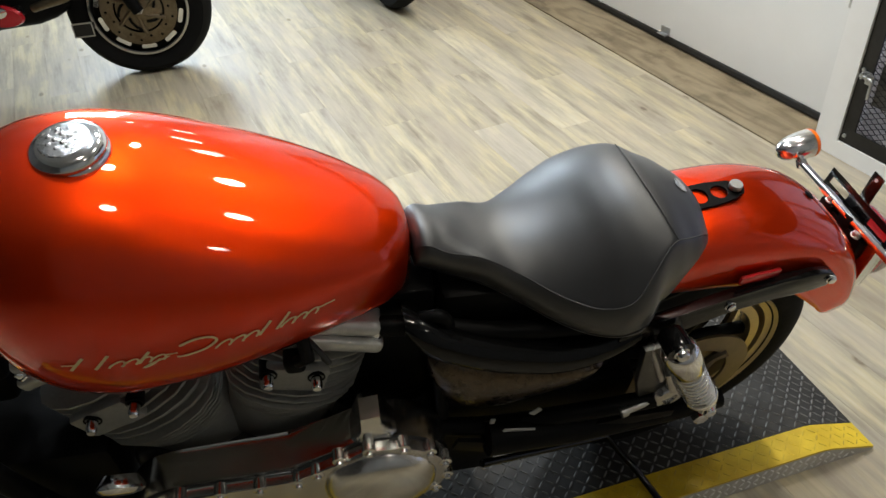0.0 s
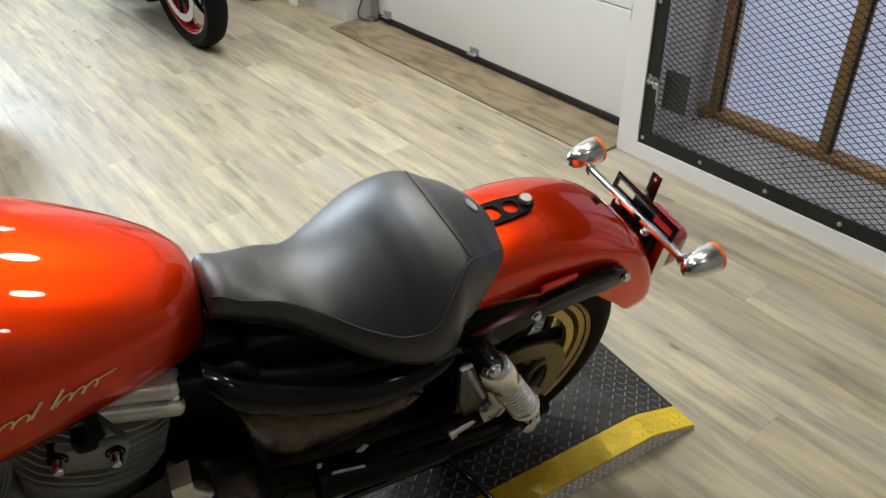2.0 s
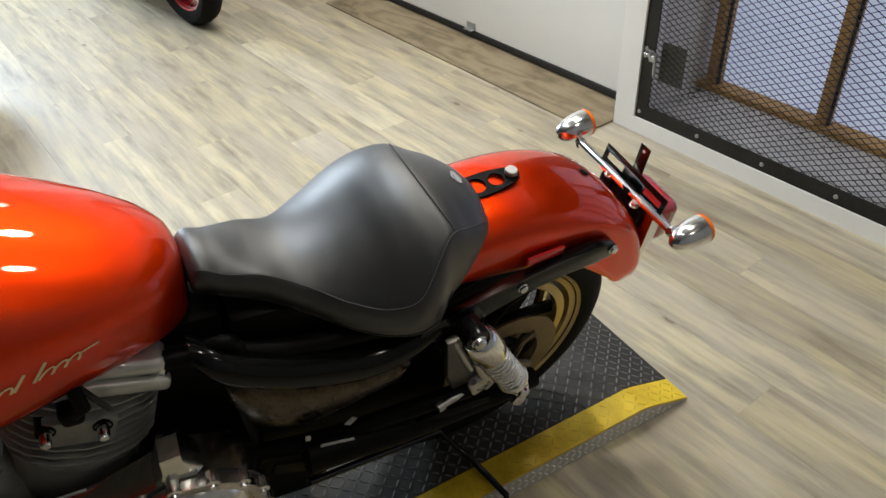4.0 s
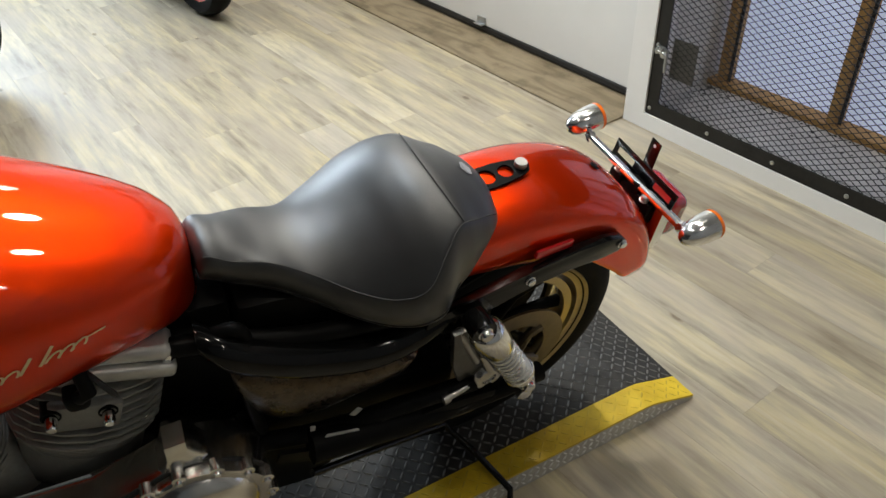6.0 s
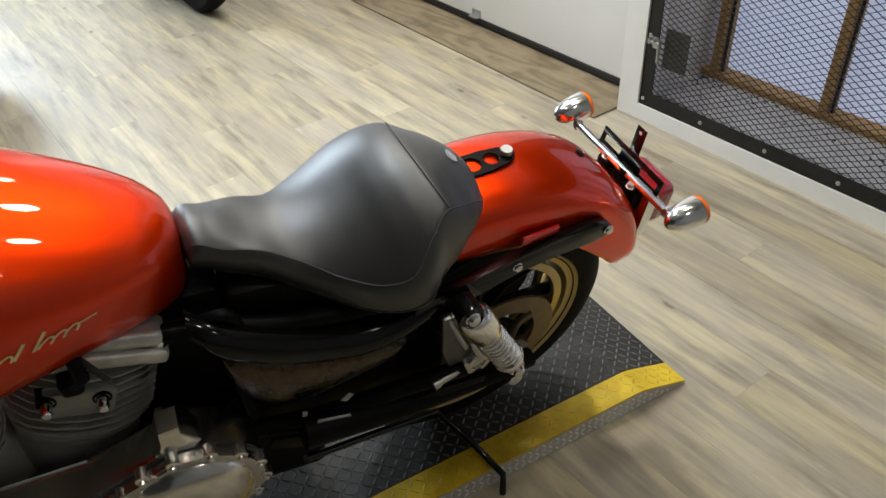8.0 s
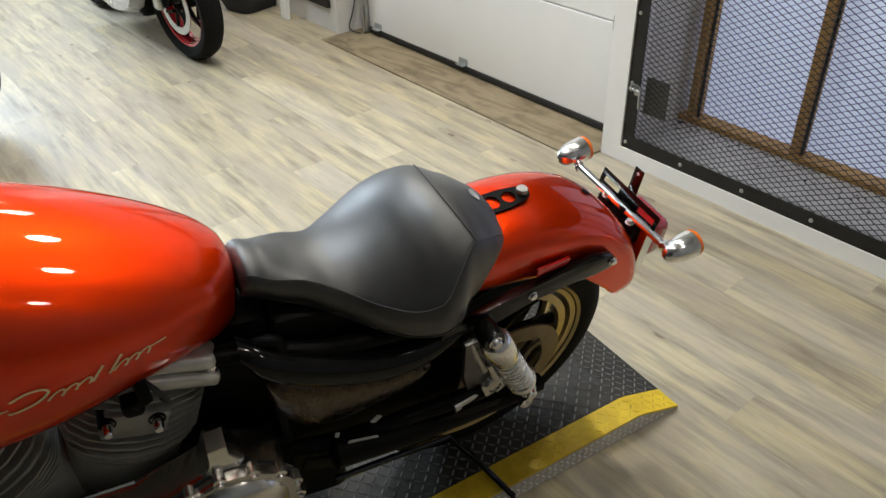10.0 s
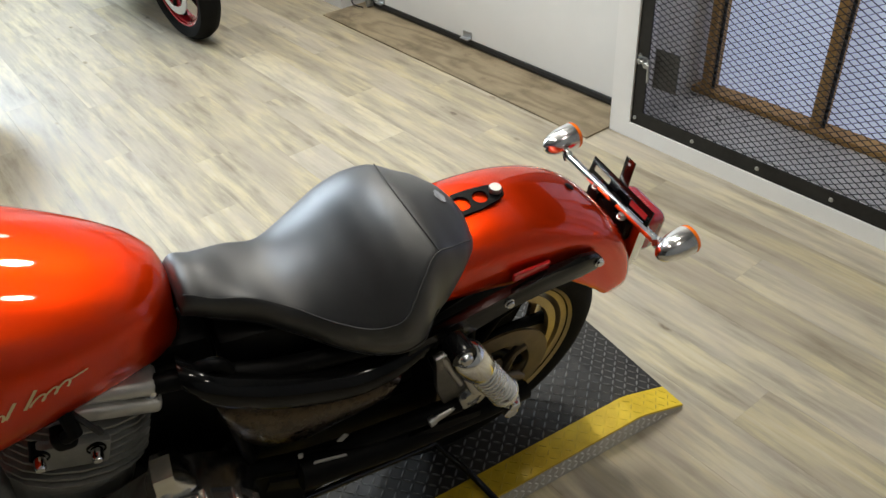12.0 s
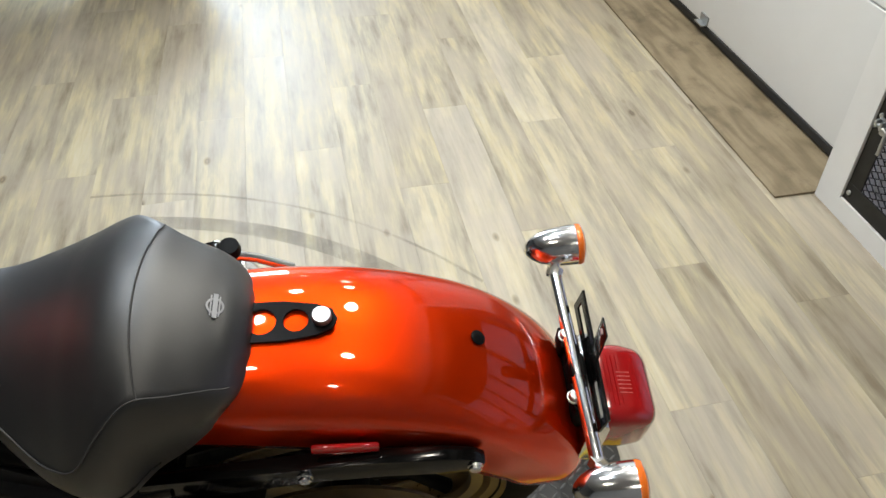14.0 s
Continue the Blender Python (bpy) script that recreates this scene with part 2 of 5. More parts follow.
M_BAREPLATE = grained("bare_tread_plate", (0.36, 0.345, 0.31), (0.54, 0.52, 0.47), 40, (0.35, 0.55), metal=0.1, bumped=0.2, dist=0.0006)
M_WHITE = grained("white_paint", (0.85, 0.845, 0.83), (0.90, 0.895, 0.88), 18, (0.45, 0.6), bumped=0.15, dist=0.0008)
M_WALL = grained("wall_paint", (0.66, 0.65, 0.62), (0.76, 0.75, 0.72), 9, (0.6, 0.75), bumped=0.15, dist=0.001)
# for unseen surfaces, kept dark to cut bounce light and reflections
M_DIM = grained("dim_unseen_paint", (0.050, 0.049, 0.047), (0.080, 0.078, 0.075), 8, (0.6, 0.8), bumped=0.1)
# grey picked to limit bounce and reflections from surfaces out of view
M_CEIL = grained("dimmed_ceiling_paint", (0.30, 0.30, 0.295), (0.37, 0.37, 0.365), 6, (0.7, 0.85), bumped=0.1)
M_DOOR = grained("door_enamel", (0.80, 0.80, 0.785), (0.86, 0.86, 0.845), 5, (0.35, 0.45), bumped=0.05)
M_SEAL = grained("black_rubber_seal", (0.010, 0.010, 0.010), (0.02, 0.02, 0.02), 50, (0.5, 0.7))
M_GALV = grained("galvanised_steel", (0.40, 0.41, 0.41), (0.55, 0.56, 0.56), 30, (0.3, 0.5), metal=0.9, bumped=0.1)
M_PLY = plywood_material()
M_IRON = grained("dark_angle_iron", (0.012, 0.012, 0.012), (0.034, 0.033, 0.031), 60, (0.35, 0.55), metal=0.5)
M_SHEET = grained("dull_sheet_steel", (0.10, 0.098, 0.092), (0.17, 0.166, 0.158), 20, (0.45, 0.6), metal=0.3)
M_STUD = grained("pine_stud", (0.34, 0.185, 0.055), (0.56, 0.335, 0.115), 12, (0.5, 0.7), stretch=(5, 5, 0.4), bumped=0.3, detail=8)
M_CONC = grained("dusty_concrete", (0.20, 0.19, 0.18), (0.36, 0.35, 0.33), 14, (0.75, 0.9), bumped=0.4, dist=0.002)
M_LEDGE = grained("dusty_white_ledge", (0.42, 0.41, 0.39), (0.72, 0.71, 0.69), 11, (0.6, 0.8), bumped=0.4, dist=0.002, detail=8)
M_GLOW = material("lamp_glow", 0.5, 0.0, (1, 0.95, 0.85))
bsdf(M_GLOW).inputs["Emission Color"].default_value = (1.0, 0.88, 0.72, 1)
bsdf(M_GLOW).inputs["Emission Strength"].default_value = 40.0
M_DAY = grained("frosted_daylight", (0.50, 0.58, 0.78), (0.60, 0.66, 0.84), 3, (0.5, 0.6), bumped=0)
bsdf(M_DAY).inputs["Emission Color"].default_value = (0.62, 0.71, 1.0, 1)
bsdf(M_DAY).inputs["Emission Strength"].default_value = 0.38
M_DAYWIN = material("overcast_daylight", 0.6, 0.0, (0.8, 0.86, 0.95))
bsdf(M_DAYWIN).inputs["Emission Color"].default_value = (0.84, 0.92, 1.0, 1)
bsdf(M_DAYWIN).inputs["Emission Strength"].default_value = 0.9
M_SKID = material("rubber_mark", 0.6, 0.0, (0.10, 0.085, 0.065))
sk = coords(M_SKID).outputs[0]
fade = node(M_SKID, "ShaderNodeMapRange", From_Min=0.42, From_Max=0.70, To_Min=0.10, To_Max=0.42)
link(M_SKID, noise_tex(M_SKID, sk, 5.0, 5), fade.inputs[0])
link(M_SKID, fade.outputs[0], bsdf(M_SKID).inputs["Alpha"])
M_SILVER = grained("silver_fairing_paint", (0.42, 0.42, 0.42), (0.5, 0.5, 0.5), 20, (0.2, 0.3), metal=0.6, bumped=0, coat=0.8)
M_REDRIM = grained("red_rim_paint", (0.42, 0.010, 0.018), (0.55, 0.015, 0.025), 30, (0.2, 0.3), metal=0.3, bumped=0, coat=0.5)
M_FABRIC = grained("black_fabric", (0.012, 0.012, 0.013), (0.03, 0.03, 0.03), 200, (0.8, 0.95), bumped=0.5)
M_PANEL = grained("grey_picture_panel", (0.10, 0.10, 0.10), (0.42, 0.42, 0.42), 7, (0.3, 0.5))

# ---------------------------------------------------------------- building helpers


def part(name, bm, mat, parent=None, label="", smooth=False):
    me = bpy.data.meshes.new(name)
    bmesh.ops.recalc_face_normals(bm, faces=bm.faces[:])
    bm.to_mesh(me)
    bm.free()
    for one in mat if isinstance(mat, (list, tuple)) else [mat]:
        me.materials.append(one)
    if smooth:
        me.shade_smooth()
        me.set_sharp_from_angle(angle=radians(smooth if smooth is not True else 40))
    ob = new(name, me)
    ob.parent = parent
    if label:
        ob["label"] = label
    return ob


def thing(name, m, label, category, group="", kind=""):
    ob = new(name)
    ob.matrix_world = m
    ob.empty_display_size = 0.05
    return tagged(ob, label, category, group, kind)


def box_bm(x0, x1, y0, y1, z0, z1, bev=0.0, seg=2):
    bm = bmesh.new()
    bmesh.ops.create_cube(bm, size=1)
    for v in bm.verts:
        v.co = ((x0 + x1) / 2 + v.co.x * (x1 - x0), (y0 + y1) / 2 + v.co.y * (y1 - y0), (z0 + z1) / 2 + v.co.z * (z1 - z0))
    if bev:
        bmesh.ops.bevel(bm, geom=bm.edges[:], offset=bev, segments=seg, affect="EDGES", profile=0.5)
    return bm


def moved(bm, m):
    bmesh.ops.transform(bm, matrix=m, verts=bm.verts[:])
    return bm


def joined(*bms):
    out = bmesh.new()
    for b in bms:
        me = bpy.data.meshes.new("tmp")
        b.to_mesh(me)
        b.free()
        out.from_mesh(me)
        bpy.data.meshes.remove(me)
    return out


def axis_to(a, b):
    """The pose with its z axis from a to b, at a."""
    d = Vector(b) - Vector(a)
    return Matrix.Translation(a) @ d.to_track_quat("Z", "Y").to_matrix().to_4x4()


def lathe(profile, seg=32, closed=False):
    """Turns rows of (radius, z) about the z axis."""
    bm = bmesh.new()
    rings = []
    for r, z in profile:
        if r < 1e-5:
            rings.append([bm.verts.new((0, 0, z))])
        else:
            rings.append([bm.verts.new((r * math.cos(2 * math.pi * k / seg), r * math.sin(2 * math.pi * k / seg), z)) for k in range(seg)])
    pairs = list(zip(rings, rings[1:])) + ([(rings[-1], rings[0])] if closed else [])
    for a, b in pairs:
        for k in range(seg):
            q = (k + 1) % seg
            vs = [a[0]] if len(a) == 1 else [a[k], a[q]]
            vs += [b[0]] if len(b) == 1 else [b[q], b[k]]
            if len(vs) > 2:
                bm.faces.new(vs)
    return bm


def tube(points, radius, seg=12, cap=True, smooth_path=0):
    """A round bar along points; radius is a number or one for each point."""
    pts = [Vector(p) for p in points]
    if smooth_path:
        pts = spline(pts, smooth_path)
    rad = radius if isinstance(radius, (list, tuple)) else [radius] * len(pts)
    if len(rad) != len(pts):
        rad = np.interp(np.linspace(0, 1, len(pts)), np.linspace(0, 1, len(rad)), rad).tolist()
    bm = bmesh.new()
    rings, up = [], None
    for n, p in enumerate(pts):
        d = (pts[min(n + 1, len(pts) - 1)] - pts[max(n - 1, 0)]).normalized()
        if up is None:
            up = d.orthogonal().normalized()
        up = (up - d * up.dot(d)).normalized()
        side = d.cross(up)
        rings.append([bm.verts.new(p + rad[n] * (math.cos(2 * math.pi * k / seg) * up + math.sin(2 * math.pi * k / seg) * side)) for k in range(seg)])
    for a, b in zip(rings, rings[1:]):
        for k in range(seg):
            bm.faces.new([a[k], a[(k + 1) % seg], b[(k + 1) % seg], b[k]])
    if cap:
        bm.faces.new(rings[0][::-1])
        bm.faces.new(rings[-1])
    return bm


def spline(pts, per):
    out = []
    for n in range(len(pts) - 1):
        p0, p1, p2, p3 = pts[max(n - 1, 0)], pts[n], pts[n + 1], pts[min(n + 2, len(pts) - 1)]
        for k in range(per):
            t = k / per
            out.append(0.5 * (2 * p1 + (p2 - p0) * t + (2 * p0 - 5 * p1 + 4 * p2 - p3) * t * t + (3 * p1 - p0 - 3 * p2 + p3) * t**3))
    return out + [pts[-1]]


def smooth_rows(rows, count):
    """Rows of numbers, first column the place along, resampled smoothly."""
    rows = np.array(rows, float)
    s = np.r_[0, np.cumsum(np.hypot(np.diff(rows[:, 0]), 0.5 * np.diff(rows[:, 1])) + 1e-4)]
    want = np.linspace(0, s[-1], count)
    out = []
    for c in rows.T:
        m = np.gradient(c, s)
        k = np.clip(np.searchsorted(s, want, side="right") - 1, 0, len(s) - 2)
        h = s[k + 1] - s[k]
        t = (want - s[k]) / h
        out.append((2 * t**3 - 3 * t**2 + 1) * c[k] + (t**3 - 2 * t**2 + t) * h * m[k] + (-2 * t**3 + 3 * t**2) * c[k + 1] + (t**3 - t**2) * h * m[k + 1])
    return np.array(out).T.tolist()


def skin(rings, closed=True, caps=True):
    bm = bmesh.new()
    vs = [[bm.verts.new(p) for p in r] for r in rings]
    n = len(vs[0])
    for a, b in zip(vs, vs[1:]):
        for k in range(n if closed else n - 1):
            bm.faces.new([a[k], a[(k + 1) % n], b[(k + 1) % n], b[k]])
    if caps and closed:
        bm.faces.new(vs[0][::-1])
        bm.faces.new(vs[-1])
    return bm


def slab(outline, y0, y1, bev=0.0, seg=2):
    """A plate in the x-z plane with that outline, from y0 to y1."""
    bm = bmesh.new()
    a = [bm.verts.new((x, y0, z)) for x, z in outline]
    b = [bm.verts.new((x, y1, z)) for x, z in outline]
    bm.faces.new(a)
    bm.faces.new(b[::-1])
    for k in range(len(a)):
        q = (k + 1) % len(a)
        bm.faces.new([a[q], a[k], b[k], b[q]])
    if bev:
        edges = [e for e in bm.edges if abs(e.verts[0].co.y - e.verts[1].co.y) < 1e-6]
        bmesh.ops.bevel(bm, geom=edges, offset=bev, segments=seg, affect="EDGES", profile=0.6)
    return bm


def rounded(cx, cz, hx, hz, r, per=5):
    out = []
    for sx, sz, a in ((1, 1, 0), (-1, 1, 90), (-1, -1, 180), (1, -1, 270)):
        for k in range(per + 1):
            t = radians(a + 90 * k / per)
            out.append((cx + sx * (hx - r) + r * math.cos(t), cz + sz * (hz - r) + r * math.sin(t)))
    return out


def bolt_bm(radius, height):
    return lathe([(radius * 1.25, 0), (radius * 1.25, height * 0.25), (radius, height * 0.3), (radius, height * 0.8), (radius * 0.8, height), (0, height)], 10)


Y_NEAR = Matrix.Rotation(radians(90), 4, "X")  # z axis turned to -y

# ---------------------------------------------------------------- the room
WALL_O, WALL_A = Vector((1.335, 1.189, 0)), radians(7.6)
ROOM = Matrix.Translation(WALL_O) @ Matrix.Rotation(WALL_A, 4, "Z")  # x out through the wall, y along it into the room's far end


def room(name, bm, mat, kind="structure", label="", category="", parent=None, smooth=False):
    ob = part(name, bm, mat, parent, "", smooth)
    ob.matrix_world = ROOM
    return tagged(ob, label, category, "", kind)


XMIN, XMAX, YMIN, YMAX = -4.6, 0.0, -3.6, 4.6
room("floor_slab", box_bm(XMIN - 0.1, 1.2, YMIN - 0.1, YMAX + 0.1, -0.12, -0.004), M_CONC, label="grey concrete slab under the plank floor", category="floor")
room("ceiling", box_bm(XMIN - 0.1, 1.2, YMIN - 0.1, YMAX + 0.1, CEIL, CEIL + 0.1), M_CEIL, label="unseen plain ceiling, greyed to hold down bounce light", category="ceiling")
# never in view; its dark colour holds down the fill light
room("wall_west", box_bm(XMIN - 0.12, XMIN, YMIN, YMAX, 0, CEIL), M_DIM, label="unseen plain wall, dark to cut bounce light", category="wall")
# out of view; mid grey balances tank reflections against the gloss blacks
room("wall_south", box_bm(XMIN, 1.0, YMIN - 0.12, YMIN, 0, CEIL), M_CEIL, label="unseen plain wall, its grey set for reflections", category="wall")
WX0, WX1, WZ0, WZ1 = -1.80, -0.50, 1.05, 2.75
room("wall_north", joined(box_bm(XMIN, WX0, YMAX, YMAX + 0.12, 0, CEIL), box_bm(WX1, 1.0, YMAX, YMAX + 0.12, 0, CEIL), box_bm(WX0, WX1, YMAX, YMAX + 0.12, 0, WZ0), box_bm(WX0, WX1, YMAX, YMAX + 0.12, WZ1, CEIL)), M_WALL, label="plain white painted far wall with a window opening", category="wall")
win = thing("window_1", ROOM, "wide bright shop window with white frame", "window", kind="structure")
for x0, x1, z0, z1 in ((WX0, WX1, WZ0, WZ0 + 0.05), (WX0, WX1, WZ1 - 0.05, WZ1), (WX0, WX0 + 0.05, WZ0 + 0.05, WZ1 - 0.05), (WX1 - 0.05, WX1, WZ0 + 0.05, WZ1 - 0.05), (-1.175, -1.125, WZ0 + 0.05, WZ1 - 0.05)):
    part("window_frame", box_bm(x0, x1, YMAX + 0.03, YMAX + 0.08, z0, z1, 0.003), M_WHITE, win)
room("backdrop_2", box_bm(WX0 - 0.3, WX1 + 0.3, YMAX + 0.30, YMAX + 0.32, 0.0, 2.9), M_DAYWIN, label="bright overcast daylight outside the window", category="backdrop")

# wall with the cage and the garage door
DOOR_Y0, DOOR_Y1, DOOR_H, DEEP = 0.0, 2.02, 2.35, 0.135
CAGE_Y0, CAGE_Y1, CAGE_H = -2.6, -0.095, 2.2
room("wall_east", joined(
    box_bm(0, 0.10, YMIN, CAGE_Y0, 0, CEIL), box_bm(0, 0.10, CAGE_Y0, DOOR_Y0, CAGE_H, CEIL), box_bm(0, 0.16, DOOR_Y0, DOOR_Y1, DOOR_H, CEIL),
    box_bm(0, 0.30, DOOR_Y1, YMAX, 0, CEIL)), M_WALL, label="white painted wall with a cage opening and a door opening", category="wall")
room("trim", joined(box_bm(-0.006, 0.105, CAGE_Y1, DOOR_Y0, 0.0, CAGE_H - 0.002), box_bm(-0.006, 0.10, CAGE_Y0, CAGE_Y1, 0.0, 0.062)), M_WHITE, label="white painted post and sill board round the cage", category="trim")
# plywood apron in front of the garage door
room("plywood_apron", box_bm(-0.135, DEEP + 0.02, 0.004, 2.0, 0.001, 0.008, 0.002), M_PLY, kind="", label="worn brown plywood sheet lying before the garage door", category="plywood")

# garage door
door = thing("garage_door", ROOM, "closed white sectional garage door with black bottom seal", "door", kind="")
for k in range(5):
    z0 = 0.045 + k * 0.45
    part("panel", box_bm(DEEP, DEEP + 0.045, 0.03, 1.89, z0, z0 + 0.446, 0.004), M_DOOR, door)
part("bottom_seal", joined(box_bm(DEEP - 0.004, DEEP + 0.04, 0.03, 1.89, 0.014, 0.046, 0.006)), M_SEAL, door, "black rubber bottom seal")


def hinge(y, z):
    b = joined(box_bm(DEEP - 0.006, DEEP, y - 0.03, y + 0.03, z - 0.05, z - 0.004, 0.002), box_bm(DEEP - 0.006, DEEP, y - 0.022, y + 0.022, z + 0.004, z + 0.045, 0.002),
               tube([(DEEP - 0.008, y - 0.032, z), (DEEP - 0.008, y + 0.032, z)], 0.007, 10))
    part("hinge", b, M_GALV, door, "galvanised hinge", True)


for y in (1.0, 1.86):
    for z in (0.493, 0.943, 1.393):
        hinge(y, z)
for y in (1.05, 1.80):
    part("bottom_bracket", joined(box_bm(DEEP - 0.03, DEEP, y - 0.03, y + 0.03, 0.05, 0.056, 0.001), box_bm(DEEP - 0.006, DEEP, y - 0.03, y + 0.03, 0.05, 0.085, 0.001)), M_GALV, door, "galvanised bracket")
part("track", joined(box_bm(DEEP - 0.03, DEEP + 0.05, 1.895, 1.905, 0.03, 2.2), box_bm(DEEP - 0.03, DEEP - 0.026, 1.87, 1.90, 0.03, 2.2), box_bm(DEEP - 0.04, DEEP + 0.02, 1.892, 1.908, 0.015, 0.17, 0.002)), M_GALV, door, "galvanised steel track")
part("track_foot", joined(box_bm(DEEP - 0.034, DEEP - 0.004, 0.050, 0.056, 0.016, 0.20, 0.001), box_bm(DEEP - 0.034, DEEP - 0.030, 0.050, 0.078, 0.016, 0.20, 0.001)), M_GALV, door, "galvanised foot of the track")
for z in (0.495, 0.945, 1.395):
    part("roller", joined(box_bm(DEEP - 0.016, DEEP - 0.001, 0.060, 0.105, z - 0.03, z + 0.03, 0.002), tube([(DEEP - 0.018, 0.030, z), (DEEP - 0.018, 0.09, z)], 0.006, 10)), M_GALV, door, "galvanised roller bracket", True)

# cage: steel frame, expanded mesh, recess behind
cage = thing("wire_cage_door", ROOM, "dark steel framed cage door with expanded metal mesh", "cage door", kind="")
RZ0, RZ1 = 0.064, 0.118
part("bottom_rail", joined(box_bm(0.0, 0.006, CAGE_Y0, CAGE_Y1 - 0.002, RZ0, RZ1, 0.001), box_bm(0.0, 0.05, CAGE_Y0, CAGE_Y1 - 0.002, RZ0, RZ0 + 0.006)), M_IRON, cage)
part("top_rail", box_bm(0.0, 0.05, CAGE_Y0, CAGE_Y1 - 0.002, CAGE_H - 0.06, CAGE_H - 0.004, 0.002), M_IRON, cage)
part("stile", joined(box_bm(0.0005, 0.0065, CAGE_Y1 - 0.055, CAGE_Y1 - 0.003, RZ1, CAGE_H - 0.06, 0.001), box_bm(0.0005, 0.05, CAGE_Y1 - 0.009, CAGE_Y1 - 0.003, RZ1, CAGE_H - 0.06)), M_IRON, cage)
part("stile", box_bm(0.0005, 0.05, CAGE_Y0 + 0.002, CAGE_Y0 + 0.055, RZ1, CAGE_H - 0.06, 0.001), M_IRON, cage)
for k in range(9):
    y = -0.115 - 0.265 * k
    part("bolt", moved(lathe([(0.008, 0), (0.008, 0.001), (0.0065, 0.004), (0, 0.006)], 10), Matrix.Translation((-0.0005, y, 0.09)) @ Matrix.Rotation(radians(-90), 4, "Y")), M_GALV, cage, "galvanised bolt head", True)
for k in range(7):
    part("bolt", moved(lathe([(0.008, 0), (0.008, 0.001), (0.0065, 0.004), (0, 0.006)], 10), Matrix.Translation((0, CAGE_Y1 - 0.018, 0.34 + 0.27 * k)) @ Matrix.Rotation(radians(-90), 4, "Y")), M_GALV, cage, "galvanised bolt head", True)


def expanded_mesh(y0, y1, z0, z1, wide, high, x):
    """Zigzag strands that touch at their knuckles and leave diamond openings."""
    verts, faces = [], []
    t, d = 0.0021, 0.0014
    rows = int((z1 - z0) / high)
    for r in range(rows):
        zb = z0 + r * high
        cols = int((y1 - y0) / (wide / 2))
        for s in (0, 1):
            last = None
            for c in range(cols + 1):
                y = y0 + c * wide / 2
                up = (c % 2 == 0) if s == 0 else (c % 2 == 1)
                z = zb + (high / 2 - t * 0.6 if up else 0.0) * (1 if s == 0 else 1) + (0 if s == 0 else high / 2)
                ring = []
                for dx, dz in ((-d, -t / 2), (d, -t / 2), (d, t / 2), (-d, t / 2)):
                    ring.append(len(verts))
                    verts.append((x + dx + (0.002 if up else -0.002), y, z + dz))
                if last:
                    for k in range(4):
                        faces.append((last[k], last[(k + 1) % 4], ring[(k + 1) % 4], ring[k]))
                last = ring
    me = bpy.data.meshes.new("wire_mesh")
    me.from_pydata(verts, [], faces)
    me.materials.append(M_IRON)
    return me


mesh_ob = new("wire_mesh", expanded_mesh(-1.9, CAGE_Y1 - 0.03, RZ1 - 0.012, 1.45, 0.040, 0.0212, 0.014))
mesh_ob.parent = cage
mesh_ob["kind"] = "stuff"
part("latch", joined(box_bm(-0.012, 0.0, -0.165, -0.135, 0.30, 0.335, 0.003), tube([(-0.016, -0.115, 0.325), (-0.016, -0.155, 0.322), (-0.016, -0.166, 0.315), (-0.016, -0.168, 0.255)], 0.006, 10)), M_GALV, cage, "galvanised slide bolt latch", True)
part("latch_guide", joined(box_bm(-0.008, 0.0, -0.150, -0.118, 0.312, 0.340, 0.002), box_bm(-0.022, -0.008, -0.148, -0.140, 0.314, 0.338, 0.002), box_bm(-0.022, -0.008, -0.128, -0.120, 0.314, 0.338, 0.002)), M_GALV, cage, "galvanised latch guide", True)
part("latch_plate", box_bm(0.018, 0.022, -0.270, -0.165, 0.225, 0.375, 0.002), M_SHEET, cage, "dark steel backing plate")

BACK = 0.41
room("cage_recess_floor", box_bm(0.10, BACK + 0.10, CAGE_Y0, CAGE_Y1, 0.0, 0.07), M_LEDGE, label="dusty white painted ledge behind the cage", category="floor")
room("cage_recess_side", box_bm(0.105, BACK + 0.10, CAGE_Y1, CAGE_Y1 + 0.05, 0.0, CAGE_H), M_WALL, label="white painted side of the cage recess", category="wall")
room("cage_recess_end", box_bm(0.10, BACK + 0.10, CAGE_Y0 - 0.05, CAGE_Y0, 0.0, CAGE_H), M_WALL, label="white painted side of the cage recess", category="wall")
room("cage_recess_top", box_bm(0.10, BACK + 0.10, CAGE_Y0, CAGE_Y1, CAGE_H, CAGE_H + 0.05), M_WALL, label="white painted top of the cage recess", category="wall")
# unseen board added so that the fender mirrors something dark up there
room("recess_dark_board", box_bm(BACK + 0.058, BACK + 0.10, CAGE_Y0, CAGE_Y1, 1.42, CAGE_H), M_DIM, label="unseen dark board added above the blue panes to darken reflections", category="wall")
room("backdrop_1", box_bm(BACK + 0.06, BACK + 0.10, CAGE_Y0, CAGE_Y1, 0.07, 1.42), M_DAY, label="pale blue daylight behind the studs", category="backdrop")
room("bottom_plate", box_bm(BACK - 0.04, BACK + 0.04, CAGE_Y0, CAGE_Y1, 0.07, 0.095, 0.003), M_STUD, kind="", label="rough brown pine plate along the ledge", category="timber")
